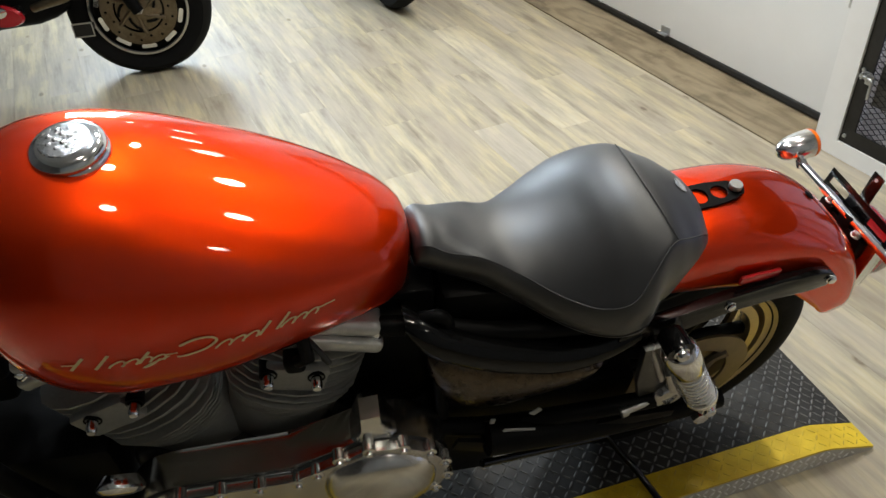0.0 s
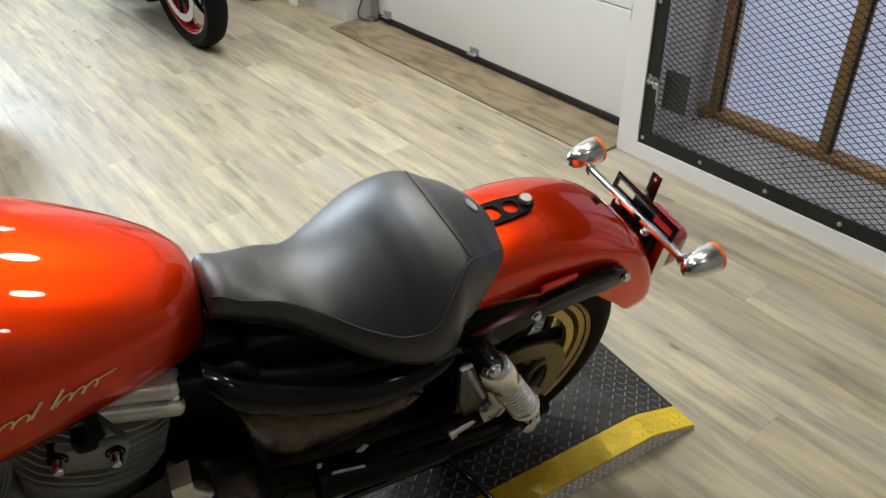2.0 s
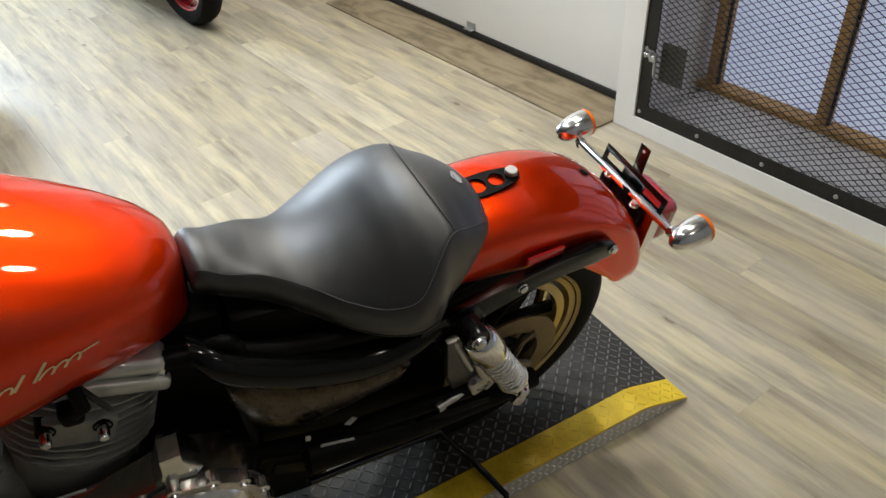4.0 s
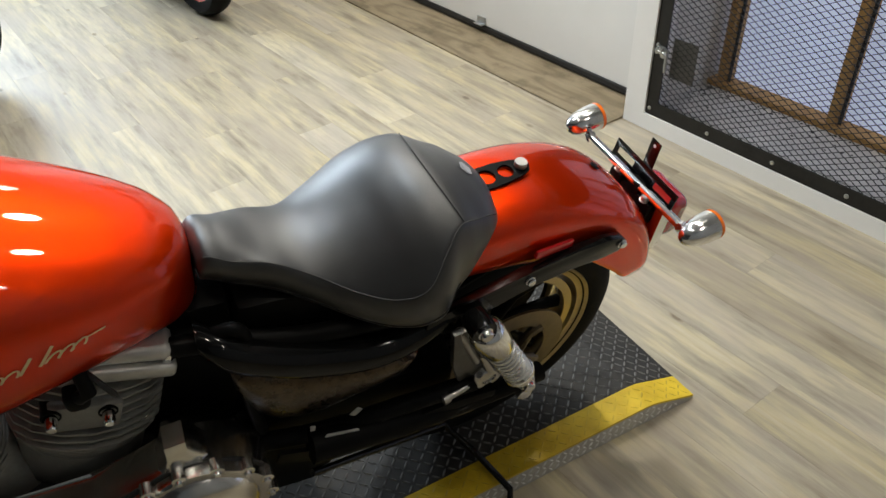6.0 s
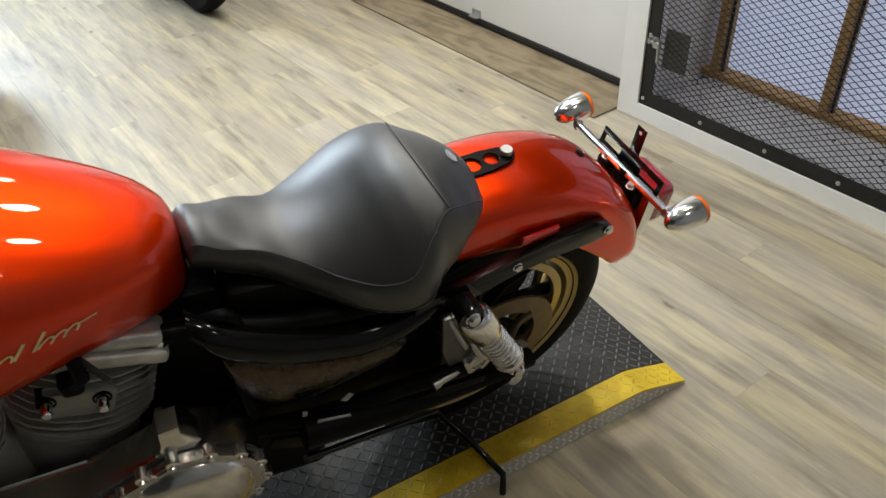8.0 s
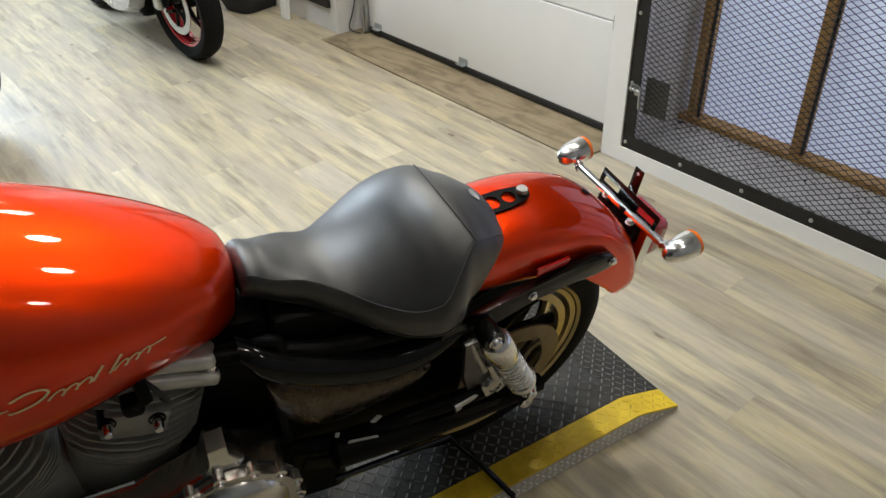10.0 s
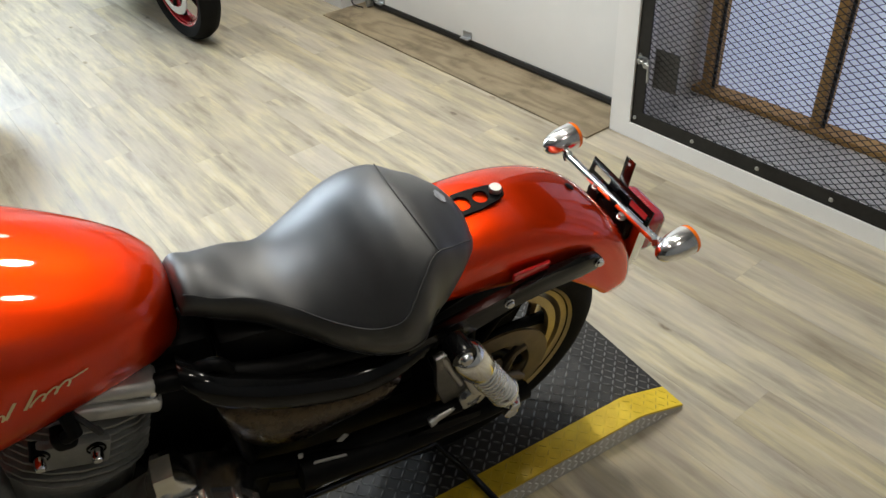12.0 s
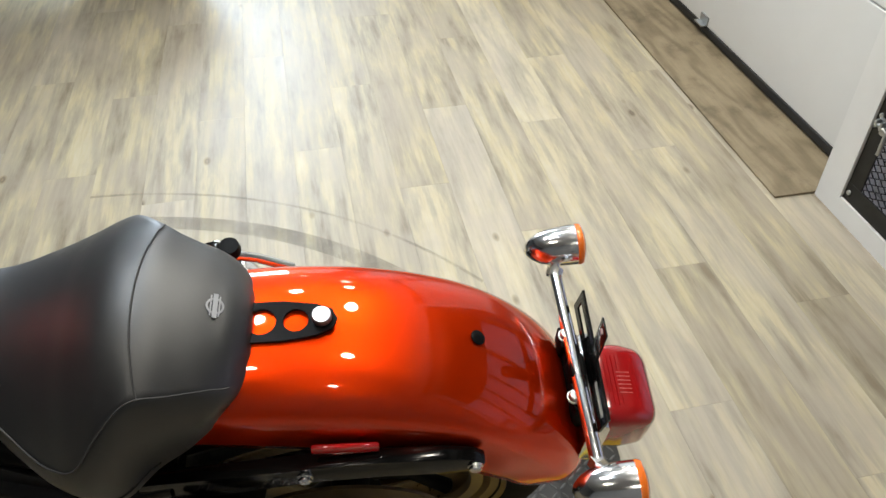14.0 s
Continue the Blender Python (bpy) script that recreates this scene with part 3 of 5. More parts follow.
for y in (-0.155, -0.625, -1.04, -1.46, -1.88):
    room("wall_stud", box_bm(BACK - 0.04, BACK + 0.038, y - 0.014, y + 0.018, 0.096, CAGE_H, 0.003), M_STUD, kind="", label="rough brown pine stud behind the mesh", category="timber")["group"] = "studs behind the cage"
    strip = thing("slotted_strip", ROOM @ Matrix.Translation((BACK - 0.012, y - 0.022, 0.097)), "dark slotted steel strip beside the stud", "strip", "slotted strips")
    part("web", box_bm(-0.003, 0.0, -0.007, 0.006, 0.0, 2.05), M_IRON, strip)
    part("tooth", joined(*[box_bm(-0.010, -0.003, -0.006, 0.003, 0.02 + 0.03 * q, 0.033 + 0.03 * q) for q in range(32)]), M_IRON, strip, "row of dark teeth")["kind"] = "stuff"

chips = random.Random(9)
verts, faces = [], []
for k in range(150):
    u = chips.random() ** 1.6
    x, y, r = BACK - 0.05 - 0.16 * u, CAGE_Y1 - 0.02 - 0.9 * chips.random() ** 1.4, chips.uniform(0.002, 0.007)
    n, turn = len(verts), chips.uniform(0, 6.28)
    for k2 in range(5):
        a = turn + k2 * 1.2566
        verts.append((x + r * math.cos(a) * chips.uniform(0.6, 1.1), y + r * math.sin(a), 0.0705))
    verts.append((x, y, 0.0705 + r * 0.6))
    faces += [(n + q, n + (q + 1) % 5, n + 5) for q in range(5)]
me = bpy.data.meshes.new("debris")
me.from_pydata(verts, [], faces)
me.materials.append(M_SEAL)
debris = new("debris", me)
debris.matrix_world = ROOM
tagged(debris, "dark crumbs and chips lying on the ledge", "debris", "", "stuff")

# ---------------------------------------------------------------- platform under the motorcycle
H, RAMP_X, BEND_X, RAMP_Y0, RAMP_Y1, STRIP = 0.058, 0.522, 0.385, -0.030, 0.62, 0.072
ramp_thing = thing("motorcycle_platform", pose(0, 0, 0), "low steel tread-plate platform with yellow edges and sloped end", "platform")


def deck_z(x):
    return H if x < BEND_X else H - (H - 0.012) * (x - BEND_X) / (RAMP_X - BEND_X)


def deck_strip(name, y0, y1, mat, label, top=0.0, parent=ramp_thing, cut=0.0):
    xs = [-1.55, -0.6, BEND_X - 0.012, BEND_X + 0.012, RAMP_X - cut]
    rings = []
    for x in xs:
        z = deck_z(x) + top
        rings.append([(x, y0, z - 0.006), (x, y1, z - 0.006), (x, y1, z), (x, y0, z)])
    return part(name, skin(rings), mat, parent, label)


def tread_marks(name, y0, y1, mat, x0, x1, label, tall=0.0022):
    """Raised lozenges in two crossed directions, as on checker plate."""
    verts, faces = [], []
    step = 0.0205
    nx, ny = int((x1 - x0) / step), int((y1 - y0) / step)
    for i in range(nx):
        for j in range(ny):
            cx, cy = x0 + (i + 0.5) * step, y0 + (j + 0.5) * step
            a = radians(45 if (i + j) % 2 else -45)
            ux, uy = math.cos(a), math.sin(a)
            n = len(verts)
            for u, v, h in ((-0.0112, 0, 0), (-0.005, -0.0024, 0), (0.005, -0.0024, 0), (0.0112, 0, 0), (0.005, 0.0024, 0), (-0.005, 0.0024, 0), (-0.007, 0, tall), (0.007, 0, tall)):
                px, py = cx + u * ux - v * uy, cy + u * uy + v * ux
                verts.append((px, py, deck_z(px) + h))
            faces += [(n, n + 1, n + 6), (n + 1, n + 2, n + 7, n + 6), (n + 2, n + 3, n + 7), (n + 3, n + 4, n + 7), (n + 4, n + 5, n + 6, n + 7), (n + 5, n, n + 6)]
    me = bpy.data.meshes.new(name)
    me.from_pydata(verts, [], faces)
    me.materials.append(mat)
    ob = new(name, me)
    ob.parent = ramp_thing
    ob["kind"], ob["label"] = "stuff", label
    return ob


deck_strip("deck", RAMP_Y0 + STRIP, RAMP_Y1 - STRIP, M_PLATE, "dark worn tread plate")
deck_strip("yellow_edge", RAMP_Y0, RAMP_Y0 + STRIP - 0.001, M_YELLOW, "worn yellow painted edge", 0.0006)
deck_strip("yellow_edge", RAMP_Y1 - STRIP + 0.001, RAMP_Y1, M_YELLOW, "worn yellow painted edge", 0.0006)
tread_marks("tread", RAMP_Y0 + STRIP, RAMP_Y1 - STRIP, M_TREADTOP, -0.9, RAMP_X - 0.004, "raised tread marks")
tread_marks("yellow_tread", RAMP_Y0 + 0.004, RAMP_Y0 + STRIP, M_YELLOWTREAD, -0.9, RAMP_X - 0.004, "raised yellow tread marks", 0.0016)


def side_plate(y0, y1):
    xs = [-1.55, -0.6, BEND_X, RAMP_X]
    rings = [[(x, y0, 0.0), (x, y1, 0.0), (x, y1, deck_z(x) - 0.006), (x, y0, deck_z(x) - 0.006)] for x in xs]
    return part("side_plate", skin(rings), M_BAREPLATE, ramp_thing, "bare grey tread-plate side")


side_plate(RAMP_Y0, RAMP_Y0 + 0.005)
side_plate(RAMP_Y1 - 0.005, RAMP_Y1)
part("end_plate", box_bm(RAMP_X - 0.005, RAMP_X, RAMP_Y0 + 0.006, RAMP_Y1 - 0.006, 0.0, 0.007), M_BAREPLATE, ramp_thing)
verts, faces = [], []
for i in range(90):
    for j in range(3):
        cx, cz = RAMP_X - 0.02 - i * 0.0185, 0.012 + j * 0.0150
        if cz + 0.007 > deck_z(cx) - 0.006:
            continue
        a = radians(45 if (i + j) % 2 else -45)
        n = len(verts)
        for u, v, h in ((-0.0095, 0, 0), (0, -0.0028, 0), (0.0095, 0, 0), (0, 0.0028, 0), (0, 0, 0.003)):
            verts.append((cx + u * math.cos(a) - v * math.sin(a), RAMP_Y0 - h, cz + u * math.sin(a) + v * math.cos(a)))
        faces += [(n, n + 1, n + 4), (n + 1, n + 2, n + 4), (n + 2, n + 3, n + 4), (n + 3, n, n + 4)]
me = bpy.data.meshes.new("side_tread")
me.from_pydata(verts, [], faces)
me.materials.append(M_BRIGHTTREAD)
side = new("side_tread", me)
side.parent = ramp_thing
side["kind"], side["label"] = "stuff", "raised tread marks on the side"

# ---------------------------------------------------------------- the orange motorcycle, in its own frame: x to its rear, y to its right side, z up
BIKE_LEAN = 14.0
FRONT = Matrix.Translation((-0.15, 0, 0)) @ Matrix.Rotation(radians(-8), 4, "Z") @ Matrix.Translation((0.15, 0, 0))  # the front half stands a little turned
bike = thing("motorcycle", Matrix.Translation((0, 0.1904, 0.055)) @ Matrix.Rotation(radians(BIKE_LEAN), 4, "X"), "orange cruiser motorcycle with black solo seat, leaning on its stand", "motorcycle")


def bp(name, bm, mat, parent=bike, label="", smooth=40):
    return part(name, bm, mat, parent, label, smooth)


def fp(name, bm, mat, parent=bike, label="", smooth=40):
    """A part of the front half."""
    return part(name, moved(bm, FRONT), mat, parent, label, smooth)


def bolt(p, radius=0.008, height=0.008, parent=bike, mat=M_CHROME):
    return bp("bolt", moved(bolt_bm(radius, height), Matrix.Translation(p) @ Y_NEAR), mat, parent, "bright bolt head")


# fuel tank: place along, top, half width, height of the widest line, half width of the base, base
TANK = [(-1.085, 0.905, 0.070, 0.830, 0.050, 0.770), (-1.06, 0.960, 0.118, 0.825, 0.085, 0.720), (-1.01, 0.987, 0.152, 0.820, 0.112, 0.685), (-0.945, 0.996, 0.168, 0.815, 0.122, 0.667),
        (-0.86, 0.983, 0.170, 0.812, 0.124, 0.673), (-0.775, 0.9505, 0.164, 0.812, 0.118, 0.690), (-0.70, 0.9185, 0.148, 0.815, 0.104, 0.702), (-0.635, 0.889, 0.126, 0.812, 0.088, 0.708),
        (-0.585, 0.8655, 0.103, 0.805, 0.070, 0.708), (-0.545, 0.844, 0.076, 0.795, 0.050, 0.705), (-0.522, 0.825, 0.046, 0.785, 0.030, 0.712), (-0.514, 0.80, 0.020, 0.775, 0.014, 0.735)]


def tank_ring(row, per=14):
    x, top, w, zw, wb, zb = row
    half = []
    for k in range(per + 1):
        t = math.pi / 2 * k / per
        half.append((w * math.sin(t) ** 0.92, zw + (top - zw) * math.cos(t) ** 0.80))
    for k in range(1, 9):
        t = k / 8
        half.append((w + (wb - w) * t**1.9, zw + (zb - zw) * math.sin(t * math.pi / 2) ** 0.9))
    ring = [(x, -y, z) for y, z in half] + [(x, y, z) for y, z in half[::-1]]
    return ring[:-1] if abs(half[0][0]) < 1e-6 else ring


tank = fp("fuel_tank", skin([tank_ring(r) for r in smooth_rows(TANK, 60)]), M_PAINT, bike, "candy orange painted fuel tank", 60)
fp("tank_seam", skin([[(r[0], sy * (r[4] + 0.004), r[5] + dz) for sy, dz in ((-1, 0.004), (-1, -0.004), (1, -0.004), (1, 0.004))] for r in smooth_rows(TANK, 40)]), M_PAINT, tank, "orange bottom seam of the tank", 30)
cap = fp("fuel_cap", moved(lathe([(0.0415, -0.012), (0.0415, 0.002), (0.0440, 0.004), (0.0448, 0.008), (0.0435, 0.013), (0.038, 0.0175), (0.031, 0.0200), (0.012, 0.0215), (0, 0.0215)], 48), Matrix.Translation((-0.914, 0, 0.987)) @ Matrix.Rotation(radians(-3), 4, "Y")), M_CHROME, tank, "chrome screw-on fuel cap")
fp("cap_emblem", moved(joined(lathe([(0.030, 0.0192), (0.029, 0.0215), (0.022, 0.0232), (0.012, 0.0240), (0, 0.0242)], 40), *[moved(lathe([(0.0045, 0.0), (0.0038, 0.0016), (0.0018, 0.0026), (0, 0.0028)], 10), Matrix.Translation((r * math.cos(a), r * math.sin(a), 0.0218 - 0.0045 * (r / 0.026) ** 2 + 0.002))) for r, n in ((0.008, 4), (0.017, 8), (0.0245, 12)) for a in [2 * math.pi * k / n + 30 * r for k in range(n)]]), Matrix.Translation((-0.914, 0, 0.987)) @ Matrix.Rotation(radians(-3), 4, "Y")), M_CAPTOP, cap, "worn cast emblem on the cap")["kind"] = "stuff"
fp("cap_collar", moved(lathe([(0.0440, -0.006), (0.0440, -0.001), (0.043, 0.001), (0.040, 0.001)], 40), Matrix.Translation((-0.912, 0, 0.989)) @ Matrix.Rotation(radians(-3), 4, "Y")), M_CHROME, tank, "chrome collar under the cap")

# seat: place along, top of the middle, half width at the seam, seam height, half width at the skirt, skirt's lower edge
SEAT = [(-0.512, 0.798, 0.034, 0.790, 0.033, 0.748), (-0.503, 0.807, 0.039, 0.798, 0.037, 0.749), (-0.470, 0.802, 0.048, 0.787, 0.043, 0.732), (-0.420, 0.779, 0.058, 0.776, 0.056, 0.714),
        (-0.370, 0.768, 0.075, 0.750, 0.083, 0.693), (-0.320, 0.779, 0.114, 0.735, 0.119, 0.676), (-0.270, 0.804, 0.146, 0.738, 0.146, 0.669), (-0.235, 0.828, 0.152, 0.758, 0.157, 0.675),
        (-0.205, 0.842, 0.131, 0.795, 0.154, 0.685), (-0.175, 0.843, 0.107, 0.820, 0.126, 0.696), (-0.132, 0.827, 0.090, 0.806, 0.102, 0.715), (-0.106, 0.814, 0.081, 0.794, 0.087, 0.735),
        (-0.085, 0.802, 0.068, 0.777, 0.062, 0.748), (-0.072, 0.786, 0.040, 0.770, 0.042, 0.760)]


def bent(x, y, z):
    """The seat follows the turn of the front half."""
    return (x, y + 0.14 * max(0.0, -0.15 - x) - 0.02 * max(0.0, -0.15 - x) ** 2, z)


def seat_half(row):
    x, top, ws, zs, wk, zk = row
    half = []
    for k in range(15):
        t = k / 14
        half.append((ws * t, top + (zs - top) * t**2.2))
    for k in range(1, 11):
        t = k / 10
        bulge = 0.010 * math.sin(t * math.pi)
        half.append((ws + (wk - ws) * t + bulge, zs + (zk - zs) * t**1.15))
    return half


def seat_ring(row):
    half = seat_half(row)
    return [bent(row[0], -y, z) for y, z in half] + [bent(row[0], y, z) for y, z in half[:0:-1]]


SEAT_ROWS = smooth_rows(SEAT, 90)
seat = bp("seat", skin([seat_ring(r) for r in SEAT_ROWS]), M_VINYL, bike, "black stitched vinyl solo seat", 70)
for sgn in (-1,):
    bp("seam", tube([bent(r[0], sgn * (r[2] + 0.001), r[3] + 0.0010) for r in SEAT_ROWS[2:-4]], 0.0010, 6), M_THREAD, seat, "grey stitched seam")
cross = min(SEAT_ROWS, key=lambda r: abs(r[0] + 0.166))


def cross_seam(dx):
    rows = []
    for k in range(-14, 15):
        t = k / 14
        x = cross[0] + dx - 0.012 * (1 - t * t)
        row = min(SEAT_ROWS, key=lambda r: abs(r[0] - x))
        y = t * row[2]
        z = row[1] + (row[3] - row[1]) * abs(t) ** 2.2
        rows.append(bent(x, y, z + 0.0014))
    return rows


bp("seam", tube(cross_seam(0), 0.0009, 6), M_THREAD, seat, "grey stitched seam")
bp("hem", tube([bent(p[0], -p[1] - 0.001, p[2]) for p in [(r[0], *seat_half(r)[23]) for r in SEAT_ROWS[6:70]]], 0.0009, 6), M_SEAL, seat, "black piped hem of the skirt")
bp("seat_badge", moved(joined(lathe([(0.0095, 0), (0.0095, 0.0008), (0.0075, 0.0012), (0.0072, 0)], 24), box_bm(-0.014, 0.014, -0.0024, 0.0024, 0, 0.0014), box_bm(-0.012, 0.012, 0.0038, 0.0052, 0, 0.0012), box_bm(-0.012, 0.012, -0.0052, -0.0038, 0, 0.0012)), Matrix.Translation((-0.103, 0.002, 0.8135)) @ Matrix.Rotation(radians(29), 4, "Y") @ Matrix.Rotation(radians(90), 4, "Z")), M_BADGE, seat, "small grey embossed badge", 30)

# rear fender: crown line (x, z), half width, drop of the sides
FENDER = [(-0.26, 0.735, 0.088, 0.06), (-0.18, 0.762, 0.092, 0.085), (-0.10, 0.775, 0.095, 0.104), (-0.02, 0.774, 0.097, 0.115), (0.06, 0.760, 0.099, 0.122), (0.13, 0.735, 0.100, 0.126), (0.19, 0.700, 0.101, 0.126),
          (0.24, 0.655, 0.101, 0.124), (0.28, 0.604, 0.101, 0.117), (0.306, 0.556, 0.100, 0.106), (0.320, 0.516, 0.099, 0.092), (0.328, 0.490, 0.095, 0.074), (0.332, 0.474, 0.086, 0.054), (0.333, 0.469, 0.074, 0.038)]


def fender_rings(rows, inset=0.0):
    rings = []
    for n, (x, z, w, d) in enumerate(rows):
        a, b = rows[max(n - 1, 0)], rows[min(n + 1, len(rows) - 1)]
        t = Vector((b[0] - a[0], 0, b[1] - a[1])).normalized()
        inward = Vector((t.z, 0, -t.x))
        p = Vector((x, 0, z)) + inward * inset
        ww, half = w - inset, []
        for k in range(9):
            u = math.pi / 2 * k / 8
            half.append((ww * math.sin(u) ** 0.75, 0.048 * (1 - math.cos(u) ** 0.95)))
        for k in range(1, 6):
            half.append((ww, 0.048 + (d - 0.048) * k / 5))
        half = [(y, dep) for y, dep in half]
        ring = [p + Vector((0, -y, 0)) + inward * dep for y, dep in half[::-1]] + [p + Vector((0, y, 0)) + inward * dep for y, dep in half[1:]]
        rings.append(ring)
    return rings


def shell(rows, thick):
    outer, inner = fender_rings(rows), fender_rings(rows, thick)
    return skin([o + i[::-1] for o, i in zip(outer, inner)])


fender = bp("rear_fender", shell(smooth_rows(FENDER, 56), 0.0025), M_PAINT, bike, "candy orange painted rear fender", 50)


def fender_z(x):
    return float(np.interp(x, [r[0] for r in FENDER], [r[1] for r in FENDER]))


# seat strap with two holes and its knurled knob
def strap_bm():
    outline = [(-0.09, 0.024), (-0.04, 0.024), (-0.005, 0.019), (0.012, 0.012), (0.018, 0.0), (0.012, -0.012), (-0.005, -0.019), (-0.04, -0.024), (-0.09, -0.024)]
    bm = bmesh.new()
    holes = [(-0.062, 0.0, 0.0155), (-0.026, 0.0, 0.0135)]
    top = fender_z(0) + 0.004
    rim = [bm.verts.new((x, y, 0)) for x, y in outline]
    loops = [rim]
    for hx, hy, r in holes:
        loops.append([bm.verts.new((hx + r * math.cos(2 * math.pi * k / 24), hy + r * math.sin(2 * math.pi * k / 24), 0)) for k in range(24)])
    edges = []
    for lp in loops:
        edges += [bm.edges.new((lp[k], lp[(k + 1) % len(lp)])) for k in range(len(lp))]
    bmesh.ops.triangle_fill(bm, use_beauty=True, use_dissolve=False, edges=edges)
    ext = bmesh.ops.extrude_face_region(bm, geom=bm.faces[:])
    for v in [g for g in ext["geom"] if isinstance(g, bmesh.types.BMVert)]:
        v.co.z += 0.004
    for v in bm.verts:
        v.co.z += top + 0.002
    return bm


strap = bp("seat_strap", strap_bm(), M_SATIN, bike, "black seat strap with two round holes", 30)
bp("knob", moved(lathe([(0.0085, 0), (0.0085, 0.001), (0.0105, 0.0015), (0.0105, 0.0085), (0.0095, 0.010), (0, 0.010)], 28), Matrix.Translation((0.002, 0, fender_z(0) + 0.010))), M_STEEL, strap, "bright knurled knob")
bp("fender_plug", moved(lathe([(0.0092, 0), (0.0092, 0.001), (0.0080, 0.002), (0, 0.0022)], 20), Matrix.Translation((0.171, 0.002, 0.7148)) @ Matrix.Rotation(radians(30), 4, "Y")), M_SATIN, fender, "dark rubber plug")

# black strut covers beside the fender, with bolts and red reflectors
STRUT = [(-0.215, 0.640), (-0.12, 0.652), (-0.03, 0.664), (0.06, 0.671), (0.12, 0.670), (0.158, 0.660), (0.172, 0.645), (0.162, 0.624), (0.13, 0.620), (0.06, 0.630), (-0.02, 0.622), (-0.09, 0.606), (-0.17, 0.585), (-0.225, 0.60)]
for sgn in (-1, 1):
    strut = bp("fender_strut", slab([(x, z - (0.02 if sgn > 0 else 0)) for x, z in STRUT], sgn * 0.104, sgn * 0.122, 0.004), M_BLACK, bike, "gloss black fender strut")
    if sgn < 0:
        ref = bp("reflector", box_bm(-0.037, 0.037, -0.0035, 0.0035, -0.009, 0.009, 0.003), M_RED, bike, "red side reflector")
        ref.matrix_local = pose(0.018, -0.1075, 0.684, 0, 2, 0)
    if sgn < 0:
        bolt((0.160, -0.122, 0.645), 0.0075, 0.007, strut)
        bolt((-0.030, -0.122, 0.644), 0.0075, 0.008, strut)

# rear wheel
AX, AZ = -0.008, 0.316
wheel = bp("rear_wheel", moved(lathe([(0.030, -0.075), (0.030, 0.075), (0.018, 0.078), (0.018, -0.078)], 24, True), Matrix.Translation((AX, 0, AZ)) @ Y_NEAR), M_SATIN, bike, "rear wheel with black tyre and bronze rim")
bp("tyre", moved(lathe([(0.228, -0.042), (0.246, -0.050), (0.264, -0.053), (0.282, -0.049), (0.298, -0.038), (0.309, -0.020), (0.313, 0.0), (0.309, 0.020), (0.298, 0.038), (0.282, 0.049), (0.264, 0.053), (0.246, 0.050), (0.228, 0.042)], 96, True), Matrix.Translation((AX, 0, AZ)) @ Y_NEAR), M_RUBBER, wheel, "black rubber tyre")
bp("rim", moved(lathe([(0.226, 0.040), (0.238, 0.048), (0.240, 0.045), (0.232, 0.038), (0.232, -0.038), (0.240, -0.045), (0.238, -0.048), (0.226, -0.040), (0.216, -0.038), (0.210, -0.026), (0.206, 0), (0.210, 0.026), (0.216, 0.038)], 96, True), Matrix.Translation((AX, 0, AZ)) @ Y_NEAR), M_GOLD, wheel, "bronze coloured rim")
for sgn in (-1, 1):
    bp("rim_band", moved(lathe([(0.202, sgn * 0.026), (0.204, sgn * 0.036), (0.186, sgn * 0.036), (0.184, sgn * 0.024)], 96, True), Matrix.Translation((AX, 0, AZ)) @ Y_NEAR), M_GOLD, wheel, "bronze inner band of the rim")
for k in range(9):
    a = 2 * math.pi * k / 9
    bp("spoke", tube([(AX + 0.028 * math.cos(a), 0, AZ + 0.028 * math.sin(a)), (AX + 0.11 * math.cos(a + 0.1), 0.005, AZ + 0.11 * math.sin(a + 0.1)), (AX + 0.20 * math.cos(a), 0, AZ + 0.20 * math.sin(a))], [0.016, 0.011, 0.014], 10), M_SATIN, wheel, "black cast spoke")


def brake_disc(out_r=0.142, in_r=0.098):
    return lathe([(in_r, 0), (in_r, 0.005), (out_r, 0.005), (out_r, 0)], 80, True)


disc = bp("brake_disc", moved(brake_disc(), Matrix.Translation((AX, -0.082, AZ + 0.022)) @ Y_NEAR), M_DISC, wheel, "worn steel brake disc")
for k in range(5):
    a = 2 * math.pi * k / 5 + 0.4
    bp("disc_arm", tube([(AX + 0.04 * math.cos(a), -0.084, AZ + 0.022 + 0.04 * math.sin(a)), (AX + 0.075 * math.cos(a + 0.35), -0.084, AZ + 0.022 + 0.075 * math.sin(a + 0.35)), (AX + 0.105 * math.cos(a + 0.3), -0.084, AZ + 0.022 + 0.105 * math.sin(a + 0.3))], [0.013, 0.009, 0.012], 8, smooth_path=4), M_DISC, disc, "curved carrier arm of the disc")
bp("disc_hub", moved(lathe([(0, 0.012), (0.028, 0.012), (0.045, 0.006), (0.05, 0), (0, 0)], 28), Matrix.Translation((AX, -0.08, AZ + 0.022)) @ Y_NEAR), M_DISC, disc, "hub of the disc")
bp("axle_nut", moved(lathe([(0.017, 0), (0.017, 0.016), (0.012, 0.02), (0, 0.02)], 6), Matrix.Translation((AX, -0.155, AZ + 0.0222)) @ Y_NEAR), M_CHROME, bike, "chrome axle nut")

pulley = bp("belt_pulley", moved(lathe([(0.0, -0.006), (0.196, -0.006), (0.204, -0.010), (0.204, 0.012), (0.196, 0.008), (0.05, 0.010), (0.0, 0.012)], 64), Matrix.Translation((AX, 0.082, AZ)) @ Y_NEAR), M_SATIN, wheel, "black rear belt pulley")
